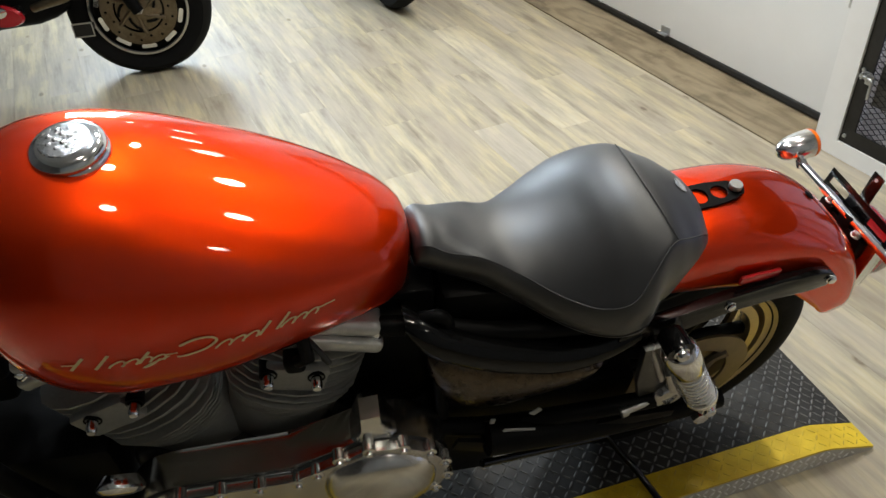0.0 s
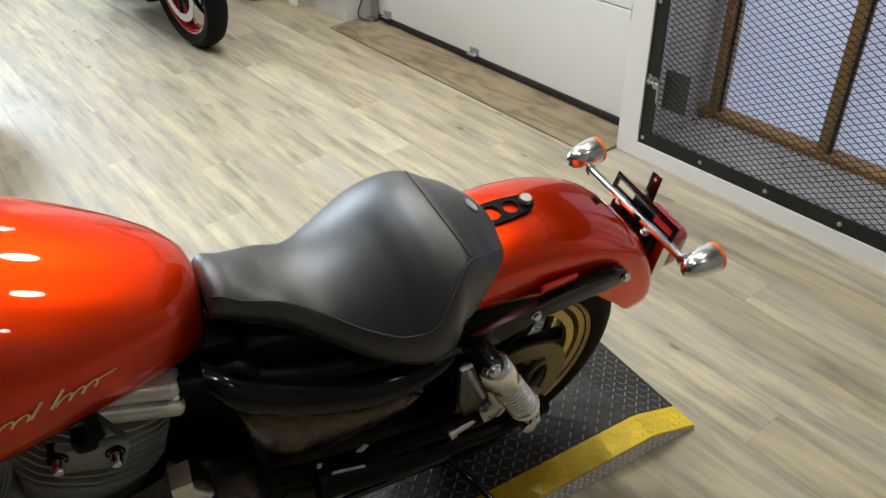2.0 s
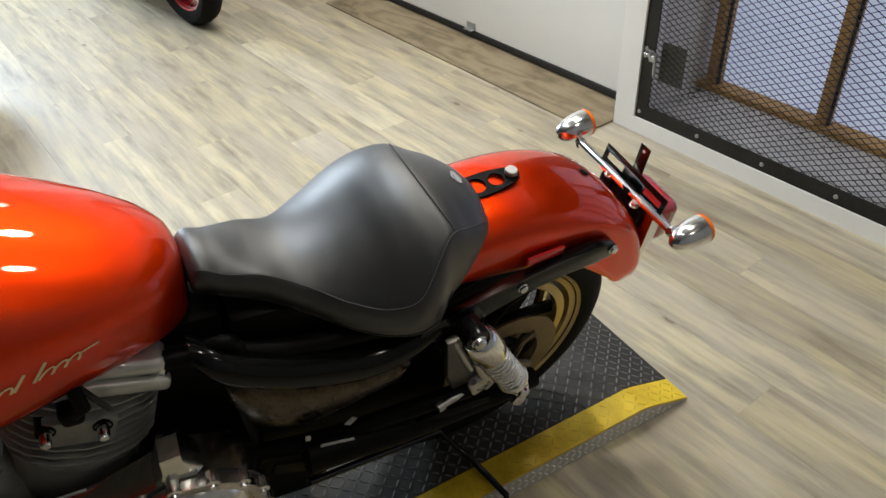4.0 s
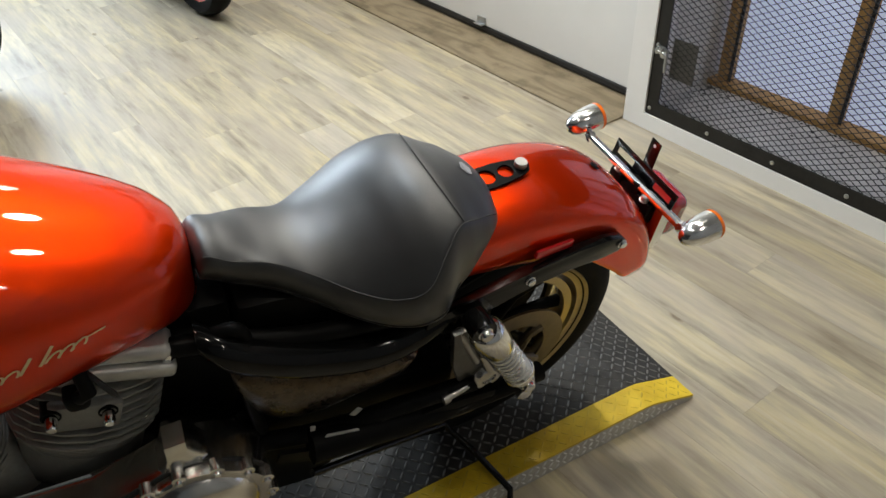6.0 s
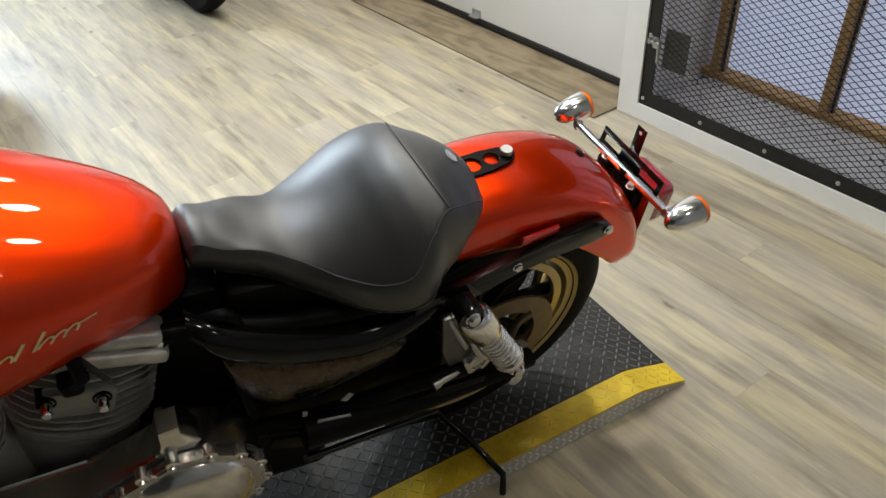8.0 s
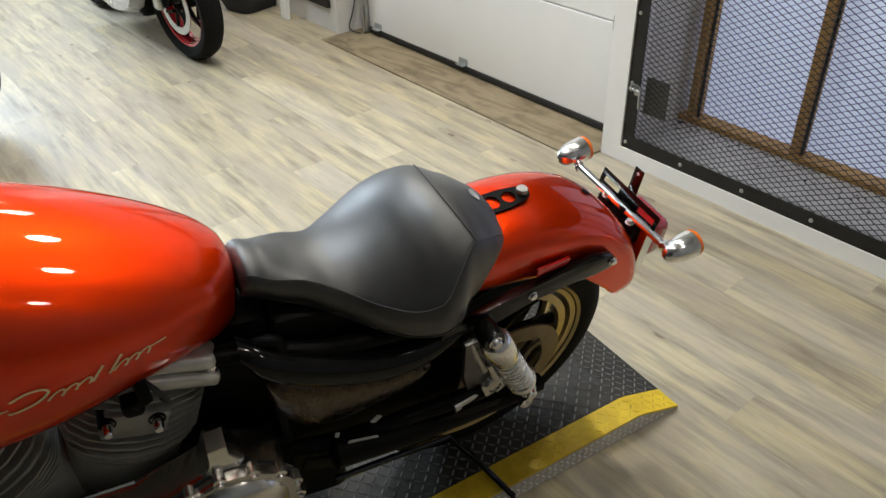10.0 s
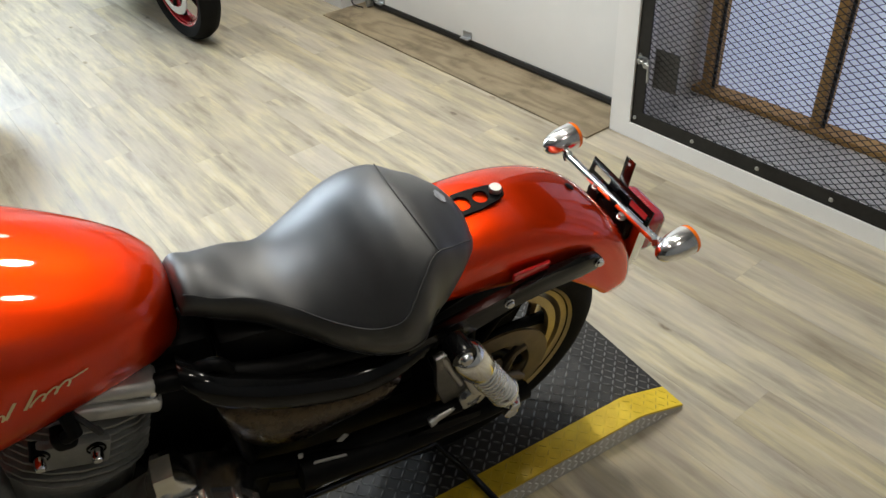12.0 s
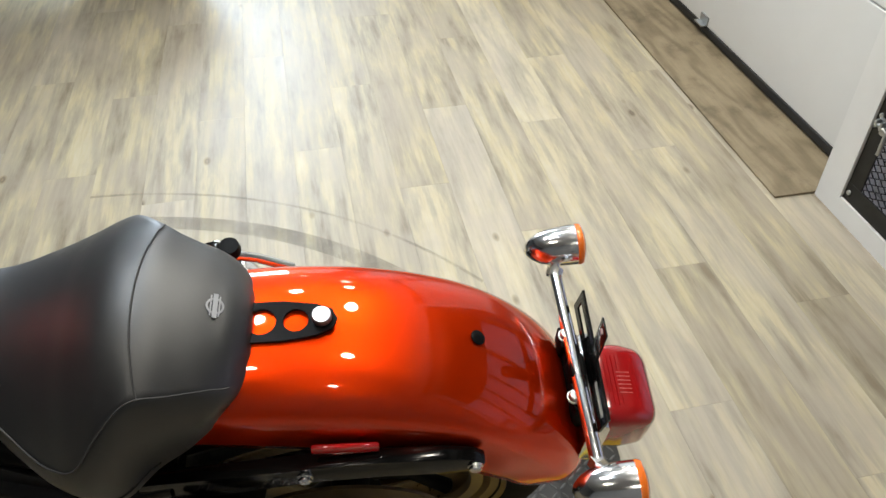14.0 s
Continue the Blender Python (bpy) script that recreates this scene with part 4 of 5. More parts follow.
bp("tyre_hugger", skin([[(AX + r * math.cos(a), y, AZ + r * math.sin(a)) for y, r in ((-0.072, 0.322), (-0.05, 0.333), (0.05, 0.333), (0.072, 0.322), (0.072, 0.328), (0.05, 0.339), (-0.05, 0.339), (-0.072, 0.328))] for a in [radians(d) for d in range(62, 150, 6)]]), M_SATIN, bike, "black inner fender over the tyre")

# swingarms and belt guard
for sgn in (-1, 1):
    bp("swingarm", tube([(-0.42, sgn * 0.12, 0.40), (-0.25, sgn * 0.135, 0.375), (-0.05, sgn * 0.14, 0.348), (0.045, sgn * 0.14, 0.340)], [0.030, 0.026, 0.022, 0.020], 14), M_SATIN, bike, "black swingarm tube")


def shock(sgn):
    top, bot = Vector((-0.155, sgn * 0.165, 0.654)), Vector((-0.025, sgn * 0.165, 0.408))
    m = axis_to(bot, top)
    length = (top - bot).length
    s = bp("shock_absorber", moved(lathe([(0.0145, 0.012), (0.0145, 0.07), (0.009, 0.075), (0.009, 0.19)], 24), m), M_SATIN, bike, "chrome rear shock absorber with exposed coil spring")
    bp("upper_sleeve", moved(lathe([(0.0285, length - 0.100), (0.0300, length - 0.096), (0.0300, length - 0.040), (0.0270, length - 0.030), (0.022, length - 0.026), (0.022, length - 0.094)], 36, True), m), M_CHROME, s, "bright upper sleeve")
    turns, pts = 8.5, []
    for k in range(int(turns * 18) + 1):
        a = 2 * math.pi * k / 18
        pts.append(m @ Vector((0.0236 * math.cos(a), 0.0236 * math.sin(a), 0.040 + (length - 0.140) * k / (turns * 18))))
    bp("coil_spring", tube(pts, 0.0044, 10), M_ZINC, s, "bright coil spring")
    bp("lower_seat", moved(lathe([(0.012, 0.024), (0.030, 0.030), (0.031, 0.037), (0.029, 0.041), (0.012, 0.042)], 32), m), M_CHROME, s, "chrome lower spring seat")
    bp("upper_eye", joined(moved(lathe([(0.021, -0.018), (0.022, -0.012), (0.022, 0.012), (0.021, 0.018), (0, 0.018)], 24), Matrix.Translation(top) @ Y_NEAR), moved(lathe([(0.018, length - 0.036), (0.019, length - 0.012)], 20), m)), M_BLACK, s, "black upper eye")
    bp("lower_eye", moved(lathe([(0, -0.018), (0.016, -0.018), (0.018, -0.012), (0.018, 0.012), (0.016, 0.018), (0, 0.018)], 20), Matrix.Translation(bot) @ Y_NEAR), M_STEEL, s, "steel lower eye")
    for p, r in ((top, 0.0105), (bot, 0.0115)):
        bp("bolt", moved(bolt_bm(r, 0.012), Matrix.Translation(p + Vector((0, sgn * 0.018, 0))) @ Matrix.Rotation(radians(90 if sgn < 0 else -90), 4, "X")), M_CHROME, s, "chrome bolt")
    return s


shock(-1), shock(1)

# turn signals on a chrome bar, plate bracket, tail lamp
BAR_L, BAR_R = Vector((0.292, 0.140, 0.628)), Vector((0.304, -0.122, 0.622))
bar = bp("signal_bar", tube([BAR_L, BAR_R], 0.0085, 16), M_CHROME, bike, "chrome turn signal bar")


def signal(base, sgn):
    root = Vector(base)
    body_at = root + Vector((0.012, sgn * 0.034, 0.022 if sgn < 0 else 0.012))
    stem = bp("signal_stem", joined(tube([root, root + Vector((0.003, sgn * 0.012, 0.004)), body_at], 0.0062, 12), moved(lathe([(0.011, -0.006), (0.011, 0.006), (0, 0.006)], 6), axis_to(root, body_at))), M_CHROME, bike, "chrome turn signal stem")
    m = Matrix.Translation(body_at) @ Matrix.Rotation(radians(-7), 4, "Y") @ Matrix.Rotation(radians(90), 4, "Y")
    bp("signal_housing", moved(lathe([(0, -0.051), (0.0075, -0.048), (0.015, -0.041), (0.0212, -0.030), (0.0250, -0.015), (0.0270, 0.0), (0.0275, 0.013), (0.0275, 0.021), (0.025, 0.023)], 36), m), M_CHROME, stem, "chrome bullet-shaped signal housing")
    bp("signal_lens", moved(lathe([(0.0277, 0.0205), (0.0281, 0.024), (0.0266, 0.028), (0.018, 0.032), (0, 0.034)], 36), m), M_AMBER, stem, "orange signal lens")


signal(BAR_L, 1)
signal(BAR_R, -1)
bp("plate_bracket", moved(joined(box_bm(-0.0015, 0.0015, -0.088, 0.088, 0.0, 0.010), box_bm(-0.0015, 0.0015, -0.088, 0.088, 0.026, 0.038), box_bm(-0.0015, 0.0015, -0.088, -0.078, 0.010, 0.026), box_bm(-0.0015, 0.0015, 0.078, 0.088, 0.010, 0.026), box_bm(-0.0015, 0.0015, -0.030, 0.030, 0.010, 0.026)), pose(0.314, 0.006, 0.616, 0, 8, 0)), M_BLACK, bike, "black slotted plate bracket", 30)
bp("bracket_tab", joined(box_bm(0.318, 0.3205, -0.006, 0.020, 0.630, 0.715, 0.001), box_bm(0.3175, 0.321, -0.010, 0.024, 0.628, 0.645, 0.001)), M_BLACK, bike, "black upright bracket tab", 30)
bp("tab_hole", moved(lathe([(0.0035, 0), (0.0035, 0.0006), (0, 0.0006)], 14), Matrix.Translation((0.3178, 0.007, 0.704)) @ Matrix.Rotation(radians(-90), 4, "Y")), M_WHITE, bike, "hole in the tab")
TAIL = [(0.318, 0.040, 0.574, 0.034), (0.327, 0.052, 0.566, 0.045), (0.348, 0.056, 0.561, 0.050), (0.374, 0.054, 0.557, 0.048), (0.391, 0.049, 0.554, 0.041), (0.399, 0.040, 0.553, 0.031), (0.402, 0.02, 0.553, 0.014)]
tail = bp("tail_lamp", skin([[(x, y - 0.012, z) for y, z in rounded(0, zc, hw, hh, min(hw, hh) * 0.4)] for x, hw, zc, hh in smooth_rows(TAIL, 28)]), M_TAIL, bike, "red ribbed tail lamp", 50)


def lens_top(x):
    return float(np.interp(x, [r[0] for r in TAIL], [r[2] + r[3] for r in TAIL]))


for k in range(9):
    rx = 0.337 + 0.0055 * k
    bp("lens_rib", tube([(rx, -0.047, lens_top(rx)), (rx, 0.021, lens_top(rx))], 0.0011, 6), M_TAIL, tail, "moulded rib of the lens")
for k in range(6):
    ry = -0.030 + 0.0055 * k
    bp("reflector_bar", tube([(0.351, ry, lens_top(0.351) + 0.0004), (0.368, ry, lens_top(0.368) + 0.0004)], 0.0009, 6), M_PALERED, tail, "pale reflector bar in the lens")
bp("tail_bracket", joined(box_bm(0.290, 0.313, -0.052, 0.056, 0.556, 0.612, 0.006), box_bm(0.284, 0.300, 0.030, 0.062, 0.590, 0.622, 0.005)), M_SATIN, bike, "black bracket behind the tail lamp")
for ry in (-0.034, 0.046):
    bp("bracket_bolt", moved(bolt_bm(0.0075, 0.010), Matrix.Translation((0.292, ry, 0.612 if ry < 0 else 0.622))), M_STEEL, bike, "steel bracket bolt")
bp("lamp_base", slab(rounded(0.318, 0.560, 0.012, 0.055, 0.008), -0.076, 0.052, 0.004), M_CHROME, bike, "chrome tail lamp base")
bp("bar_clamp", box_bm(0.290, 0.310, -0.016, 0.018, 0.600, 0.632, 0.005), M_SATIN, bike, "black clamp of the signal bar")
bp("seat_knob", moved(lathe([(0.012, 0), (0.013, 0.004), (0.012, 0.014), (0, 0.016)], 16), Matrix.Translation((-0.112, 0.118, 0.742))), M_SATIN, bike, "small black knob beside the seat")
bp("seat_rail", tube([(-0.115, 0.120, 0.735), (-0.085, 0.122, 0.722), (-0.045, 0.120, 0.700)], 0.006, 10), M_CHROME, bike, "short chrome rail beside the seat")

# frame tubes, side cover and oil tank
for sgn in (-1, 1):
    fp("frame_tube", tube([(-1.05, sgn * 0.045, 0.70), (-0.80, sgn * 0.065, 0.685), (-0.56, sgn * 0.085, 0.675), (-0.50, sgn * 0.092, 0.672), (-0.38, sgn * 0.10, 0.645), (-0.20, sgn * 0.105, 0.64)], 0.016, 14, smooth_path=6), M_SATIN, bike, "black frame tube")
    fp("frame_loop", tube([(-0.535, sgn * 0.085, 0.675), (-0.50, sgn * 0.095, 0.70), (-0.478, sgn * 0.10, 0.70), (-0.47, sgn * 0.10, 0.66), (-0.48, sgn * 0.105, 0.55), (-0.47, sgn * 0.11, 0.42)], 0.011, 10, smooth_path=6), M_SATIN, bike, "black frame loop")
fp("side_rail", skin([[(x, yc - 0.030 * math.cos(a), zc + h * math.sin(a)) for a in [2 * math.pi * k / 20 for k in range(20)]] for x, zc, h, yc in smooth_rows([(-0.535, 0.690, 0.018, -0.085), (-0.515, 0.676, 0.030, -0.100), (-0.45, 0.640, 0.034, -0.115), (-0.36, 0.605, 0.034, -0.120), (-0.27, 0.588, 0.030, -0.118), (-0.20, 0.600, 0.026, -0.108), (-0.165, 0.618, 0.020, -0.10)], 34)]), M_BLACK, bike, "gloss black side cover rail", 60)
OIL = [(-0.50, 0.60), (-0.497, 0.55), (-0.475, 0.485), (-0.445, 0.452), (-0.405, 0.434), (-0.365, 0.434), (-0.28, 0.470), (-0.215, 0.503), (-0.20, 0.53), (-0.25, 0.565), (-0.40, 0.59), (-0.47, 0.615)]


def oil_tank():
    """The side outline drawn in towards a long middle line as it swells outwards."""
    pts = []
    for k, (x, z) in enumerate(OIL):
        x2, z2 = OIL[(k + 1) % len(OIL)]
        pts += [(x + (x2 - x) * j / 4, z + (z2 - z) * j / 4) for j in range(4)]
    rings = [[(x, -0.060, z) for x, z in pts]]
    for k in range(13):
        a = radians(90 * k / 12)
        shrink = max(0.03, math.cos(a))
        ring = []
        for x, z in pts:
            mx = min(max(x, -0.42), -0.27)
            mz = 0.525 + (mx + 0.42) * 0.10
            ring.append((mx + (x - mx) * shrink, -0.098 - 0.042 * math.sin(a), mz + (z - mz) * shrink))
        rings.append(ring)
    return skin(rings)


fp("oil_tank", oil_tank(), M_GRIT, bike, "textured gloss black oil tank", 60)
fp("print_mark", slab([(-0.332, 0.462), (-0.318, 0.478), (-0.310, 0.470), (-0.322, 0.455)], -0.150, -0.152), M_LABEL, bike, "small pale print mark")
fp("print_mark", slab([(-0.398, 0.446), (-0.390, 0.444), (-0.389, 0.458), (-0.397, 0.460)], -0.150, -0.152), M_LABEL, bike, "small pale print mark")
fp("tank_mount", box_bm(-0.640, -0.480, -0.060, 0.075, 0.36, 0.715, 0.015), M_SATIN, bike, "black bracket block behind the tank")
fp("under_seat_box", box_bm(-0.478, -0.16, -0.075, 0.095, 0.42, 0.71, 0.02), M_SATIN, bike, "black box under the seat")
fp("lower_frame", tube([(-0.52, -0.115, 0.40), (-0.38, -0.13, 0.395), (-0.22, -0.14, 0.42), (-0.10, -0.14, 0.43)], 0.017, 12, smooth_path=5), M_SATIN, bike, "black lower frame tube")
fp("lower_guard", slab([(-0.45, 0.405), (-0.38, 0.375), (-0.28, 0.375), (-0.16, 0.405), (-0.06, 0.405), (-0.06, 0.385), (-0.18, 0.375), (-0.28, 0.345), (-0.40, 0.345), (-0.46, 0.375)], -0.148, -0.156, 0.002), M_SATIN, bike, "black lower belt guard")
fp("warning_label", slab([(-0.388, 0.404), (-0.310, 0.388), (-0.318, 0.420), (-0.372, 0.432)], -0.1575, -0.160, 0.0005), M_LABEL, bike, "small worn white label")
for k, (w0, w1, zz) in enumerate(((-0.375, -0.345, 0.421), (-0.372, -0.335, 0.411), (-0.340, -0.322, 0.416))):
    fp("label_bar", slab([(w0, zz - 0.003), (w1, zz - 0.006), (w1, zz - 0.002), (w0, zz + 0.001)], -0.1601, -0.1604), M_SATIN, bike, "dark bar of small print")
mount = bp("passenger_mount", slab([(-0.178, 0.602), (-0.150, 0.602), (-0.118, 0.525), (-0.080, 0.470), (-0.072, 0.440), (-0.090, 0.408), (-0.125, 0.412), (-0.150, 0.440), (-0.168, 0.50)], -0.128, -0.142, 0.004), M_GUN, bike, "dark cast footrest mount")
bp("mount_boss", joined(moved(lathe([(0.030, 0), (0.030, 0.010), (0.026, 0.016), (0.014, 0.017), (0.013, 0.014), (0, 0.014)], 28), Matrix.Translation((-0.098, -0.142, 0.442)) @ Y_NEAR), tube([(-0.095, -0.150, 0.465), (-0.118, -0.148, 0.520)], [0.012, 0.007], 10)), M_POLISH, mount, "polished round boss")
bp("footrest_pin", joined(tube([(-0.125, -0.150, 0.437), (-0.185, -0.154, 0.430)], 0.007, 10), moved(lathe([(0.010, 0), (0.010, 0.012), (0, 0.012)], 12), axis_to((-0.176, -0.153, 0.431), (-0.19, -0.154, 0.429)))), M_STEEL, mount, "steel footrest pin")
for x0, x1 in ((-0.165, -0.125), (-0.148, -0.105)):
    bp("mount_rib", tube([(x0, -0.134, 0.60), (x1, -0.146, 0.50)], [0.008, 0.006], 10), M_STEEL, mount, "steel rib of the mount")

# engine


def fin_outline(half, deep, wave):
    """A fin seen from above: rounded at the back, its front edge stepped by a raised middle."""
    pts = []
    for k in range(13):
        u = -1 + 2 * k / 12
        front = deep * (1 - 0.30 * abs(u) ** 5) + (wave if -0.62 < u < 0.35 else 0) - (wave if 0.42 < u < 0.60 else 0)
        pts.append((half * u, -front))
    for k in range(9):
        a = math.pi * k / 8
        pts.append((half * math.cos(a), deep * 0.35 + deep * 0.6 * math.sin(a)))
    return pts


def cylinder(name, base, tilt, label, plugs, wide=1.0, nose=0.098):
    """A finned cylinder that leans by tilt degrees to the rear, with its head and rocker box."""
    m = FRONT @ Matrix.Translation(base) @ Matrix.Rotation(radians(tilt), 4, "Y")
    flat = Matrix.Rotation(radians(-90), 4, "X")
    root = bp(name, moved(lathe([(0.058, -0.06), (0.060, 0.14), (0, 0.14)], 28), m), M_ALLOY, bike, label)
    for k in range(13):
        s = -0.015 + 0.0098 * k
        half = (0.064 + 0.034 * min(1.0, max(0.0, s + 0.015) / 0.12)) * wide
        plate = slab([(x, -y) for x, y in fin_outline(half, half * 0.98, 0.0)], 0, 0.0036, 0.001)
        bp("fin", moved(plate, m @ Matrix.Translation((0, 0, s)) @ flat), M_ALLOY, root)
    for k in range(7):
        s = 0.122 + 0.0205 * k
        half = 0.102 * wide - 0.001 * k
        plate = slab([(x, -y) for x, y in fin_outline(half, 0.099, 0.006)], 0, 0.0052, 0.0016)
        bp("fin", moved(plate, m @ Matrix.Translation((0, 0, s)) @ flat), M_ALLOY, root)
    bp("cylinder_head", moved(slab([(x, -y) for x, y in fin_outline(0.088 * wide, 0.086, 0.008)], 0, 0.150, 0.004), m @ Matrix.Translation((0, 0, 0.125)) @ flat), M_ALLOY, root, "grey alloy cylinder head")
    bp("head_web", moved(box_bm(-0.062, 0.036, -0.100, -0.080, 0.165, 0.225, 0.006), m), M_ALLOY, root, "flat pad of the head")
    bp("rocker_box", moved(joined(box_bm(-0.098, 0.100, -nose, 0.085, 0.272, 0.298, 0.008, 3), box_bm(-0.090, 0.094, 0.008 - nose, 0.08, 0.297, 0.326, 0.014, 3)), m), M_ROCKER, root, "dull cast alloy rocker box")
    for bx, by in ((-0.080, 0.012 - nose), (0.086, 0.016 - nose), (0.092, -0.02)):
        bp("bolt", moved(bolt_bm(0.0075, 0.014), m @ Matrix.Translation((bx, by, 0.298))), M_CHROME, root, "chrome bolt head")
    for px in plugs:
        pm = m @ Matrix.Translation((px, -0.104, 0.210)) @ Y_NEAR
        bp("plug_well", moved(lathe([(0.0135, -0.03), (0.0135, -0.002), (0.0115, -0.001), (0.011, -0.006), (0, -0.006)], 24), pm), M_SATIN, root, "dark recess")
        bp("stud_cap", moved(lathe([(0.0085, -0.004), (0.0085, 0.013), (0.006, 0.018), (0, 0.018)], 14), pm), M_CHROME, root, "bright stud cap")
    return root, m


cylinder("rear_cylinder", (-0.747, -0.012, 0.406), 17, "finned grey alloy rear cylinder", (-0.056, 0.016), 1.06)
cylinder("front_cylinder", (-0.885, -0.012, 0.385), -27, "finned grey alloy front cylinder", (-0.028, 0.050), 1.12, 0.055)
fp("plug_bracket", joined(box_bm(-0.712, -0.680, -0.135, -0.10, 0.650, 0.685, 0.010, 3), tube([(-0.69, -0.13, 0.68), (-0.675, -0.14, 0.70), (-0.68, -0.12, 0.73)], 0.010, 10)), M_SATIN, bike, "black plug cap and bracket")
fp("plug_lead", tube([(-0.655, -0.118, 0.66), (-0.648, -0.14, 0.685), (-0.665, -0.13, 0.715), (-0.70, -0.09, 0.73)], 0.0045, 8, smooth_path=5), M_SEAL, bike, "black plug lead")
fp("crankcase", box_bm(-1.00, -0.48, -0.10, 0.12, 0.16, 0.395, 0.03, 3), M_IRON, bike, "dark cast crankcase")
# added block: hides the deck behind and shades it, where the gap is dark
fp("front_filler", box_bm(-1.24, -1.02, -0.10, 0.10, 0.20, 0.43, 0.015), M_SATIN, bike, "black filler block between the downtubes, added to darken the gap")
fp("frame_gusset", box_bm(-1.36, -1.135, -0.03, 0.05, 0.50, 0.70, 0.02), M_SATIN, bike, "black frame gusset")
for sgn in (-1, 1):
    fp("downtube", tube([(-1.27, sgn * 0.05, 0.72), (-1.235, sgn * 0.09, 0.56), (-1.16, sgn * 0.13, 0.40), (-1.06, sgn * 0.14, 0.22), (-0.95, sgn * 0.14, 0.15)], 0.019, 14, smooth_path=5), M_SATIN, bike, "black front downtube")
fp("steering_head", joined(box_bm(-1.34, -1.12, -0.045, 0.045, 0.58, 0.82, 0.02), tube([(-1.34, 0, 0.62), (-1.26, 0, 0.95)], 0.035, 18)), M_SATIN, bike, "black steering head")


def primary_outline(grow=0.0):
    out = []
    for k in range(40):
        a = radians(-70 + 175 * k / 39)
        out.append((-0.588 + (0.116 + grow) * math.cos(a), 0.388 + (0.116 + grow) * math.sin(a)))
    out.append((-0.73, 0.425 + grow))
    for k in range(24):
        a = radians(92 + 190 * k / 23)
        out.append((-0.90 + (0.098 + grow) * math.cos(a), 0.328 + (0.098 + grow) * math.sin(a)))
    return out


prim = fp("primary_cover", slab(primary_outline(0.003), -0.112, -0.176, 0.012, 4), M_POLISH, bike, "polished alloy primary cover")
fp("outer_cover", joined(slab(primary_outline(-0.004), -0.1765, -0.197, 0.008, 3), moved(lathe([(0.094, 0), (0.090, 0.010), (0.076, 0.022), (0.05, 0.030), (0, 0.032)], 48), Matrix.Translation((-0.588, -0.196, 0.388)) @ Y_NEAR)), M_POLISH, prim, "polished outer half of the cover")
fp("cover_gasket", slab(primary_outline(0.0), -0.1745, -0.1785), M_SEAL, prim, "dark gasket line")
fp("cover_boss", skin([[(x, y, z) for y, z in ((-0.11, zt - 0.02), (-0.130, zt), (-0.168, zt), (-0.178, zt - 0.02), (-0.178, 0.44), (-0.11, 0.44))] for x, zt in ((-0.640, 0.47), (-0.622, 0.515), (-0.612, 0.552), (-0.582, 0.556), (-0.566, 0.52), (-0.54, 0.47))]), M_POLISH, prim, "polished boss of the cover", 40)
for a in (152, 124, 98, 70, 44, 18, -8, -34):
    p = (-0.588 + 0.113 * math.cos(radians(a)), -0.178, 0.388 + 0.113 * math.sin(radians(a)))
    fp("bolt_notch", moved(lathe([(0.011, 0), (0.011, 0.0195), (0.0095, 0.0205), (0, 0.0205)], 16), Matrix.Translation(p) @ Y_NEAR), M_POLISH, prim, "bright bolt recess")
    fp("bolt", moved(bolt_bm(0.0062, 0.026), Matrix.Translation(p) @ Y_NEAR), M_CHROME, prim, "bright bolt head")
for k in range(4):
    p = (-0.72 - 0.062 * k, -0.178, 0.418 + (0.004 if k == 3 else 0))
    fp("bolt_notch", moved(lathe([(0.011, 0), (0.011, 0.0195), (0.0095, 0.0205), (0, 0.0205)], 16), Matrix.Translation(p) @ Y_NEAR), M_POLISH, prim, "bright bolt recess")
    fp("bolt", moved(bolt_bm(0.0062, 0.026), Matrix.Translation(p) @ Y_NEAR), M_CHROME, prim, "bright bolt head")
fp("gear_case", box_bm(-0.51, -0.345, -0.085, 0.12, 0.10, 0.41, 0.02), M_SATIN, bike, "black gear case")
fp("battery_tray", box_bm(-0.48, -0.12, -0.10, 0.06, 0.35, 0.45, 0.012), M_SATIN, bike, "black tray under the oil tank")
fp("horn", moved(lathe([(0, -0.02), (0.028, -0.018), (0.037, -0.004), (0.037, 0.004), (0.031, 0.010), (0.015, 0.013), (0, 0.013)], 36), Matrix.Translation((-0.995, -0.165, 0.435)) @ Matrix.Rotation(radians(112), 4, "X")), M_CHROME, bike, "chrome horn cover")
bp("jiffy_stand", tube([(-0.42, -0.12, 0.30), (-0.10, -0.06, 0.105), (-0.058, -0.134, 0.070), (-0.033, -0.239, 0.067), (-0.044, -0.264, 0.030)], 0.0075, 10), M_BLACK, bike, "black side stand")

# lettering on the tank side stands as plain slanted strokes
from mathutils.bvhtree import BVHTree
tank_shape = skin([tank_ring(r) for r in smooth_rows(TANK, 60)])
TANK_TREE = BVHTree.FromBMesh(tank_shape)
tank_shape.free()


def tank_side(x, z):
    hit = TANK_TREE.ray_cast(Vector((x, -1, z)), Vector((0, 1, 0)))[0]
    return hit.y if hit else -0.1


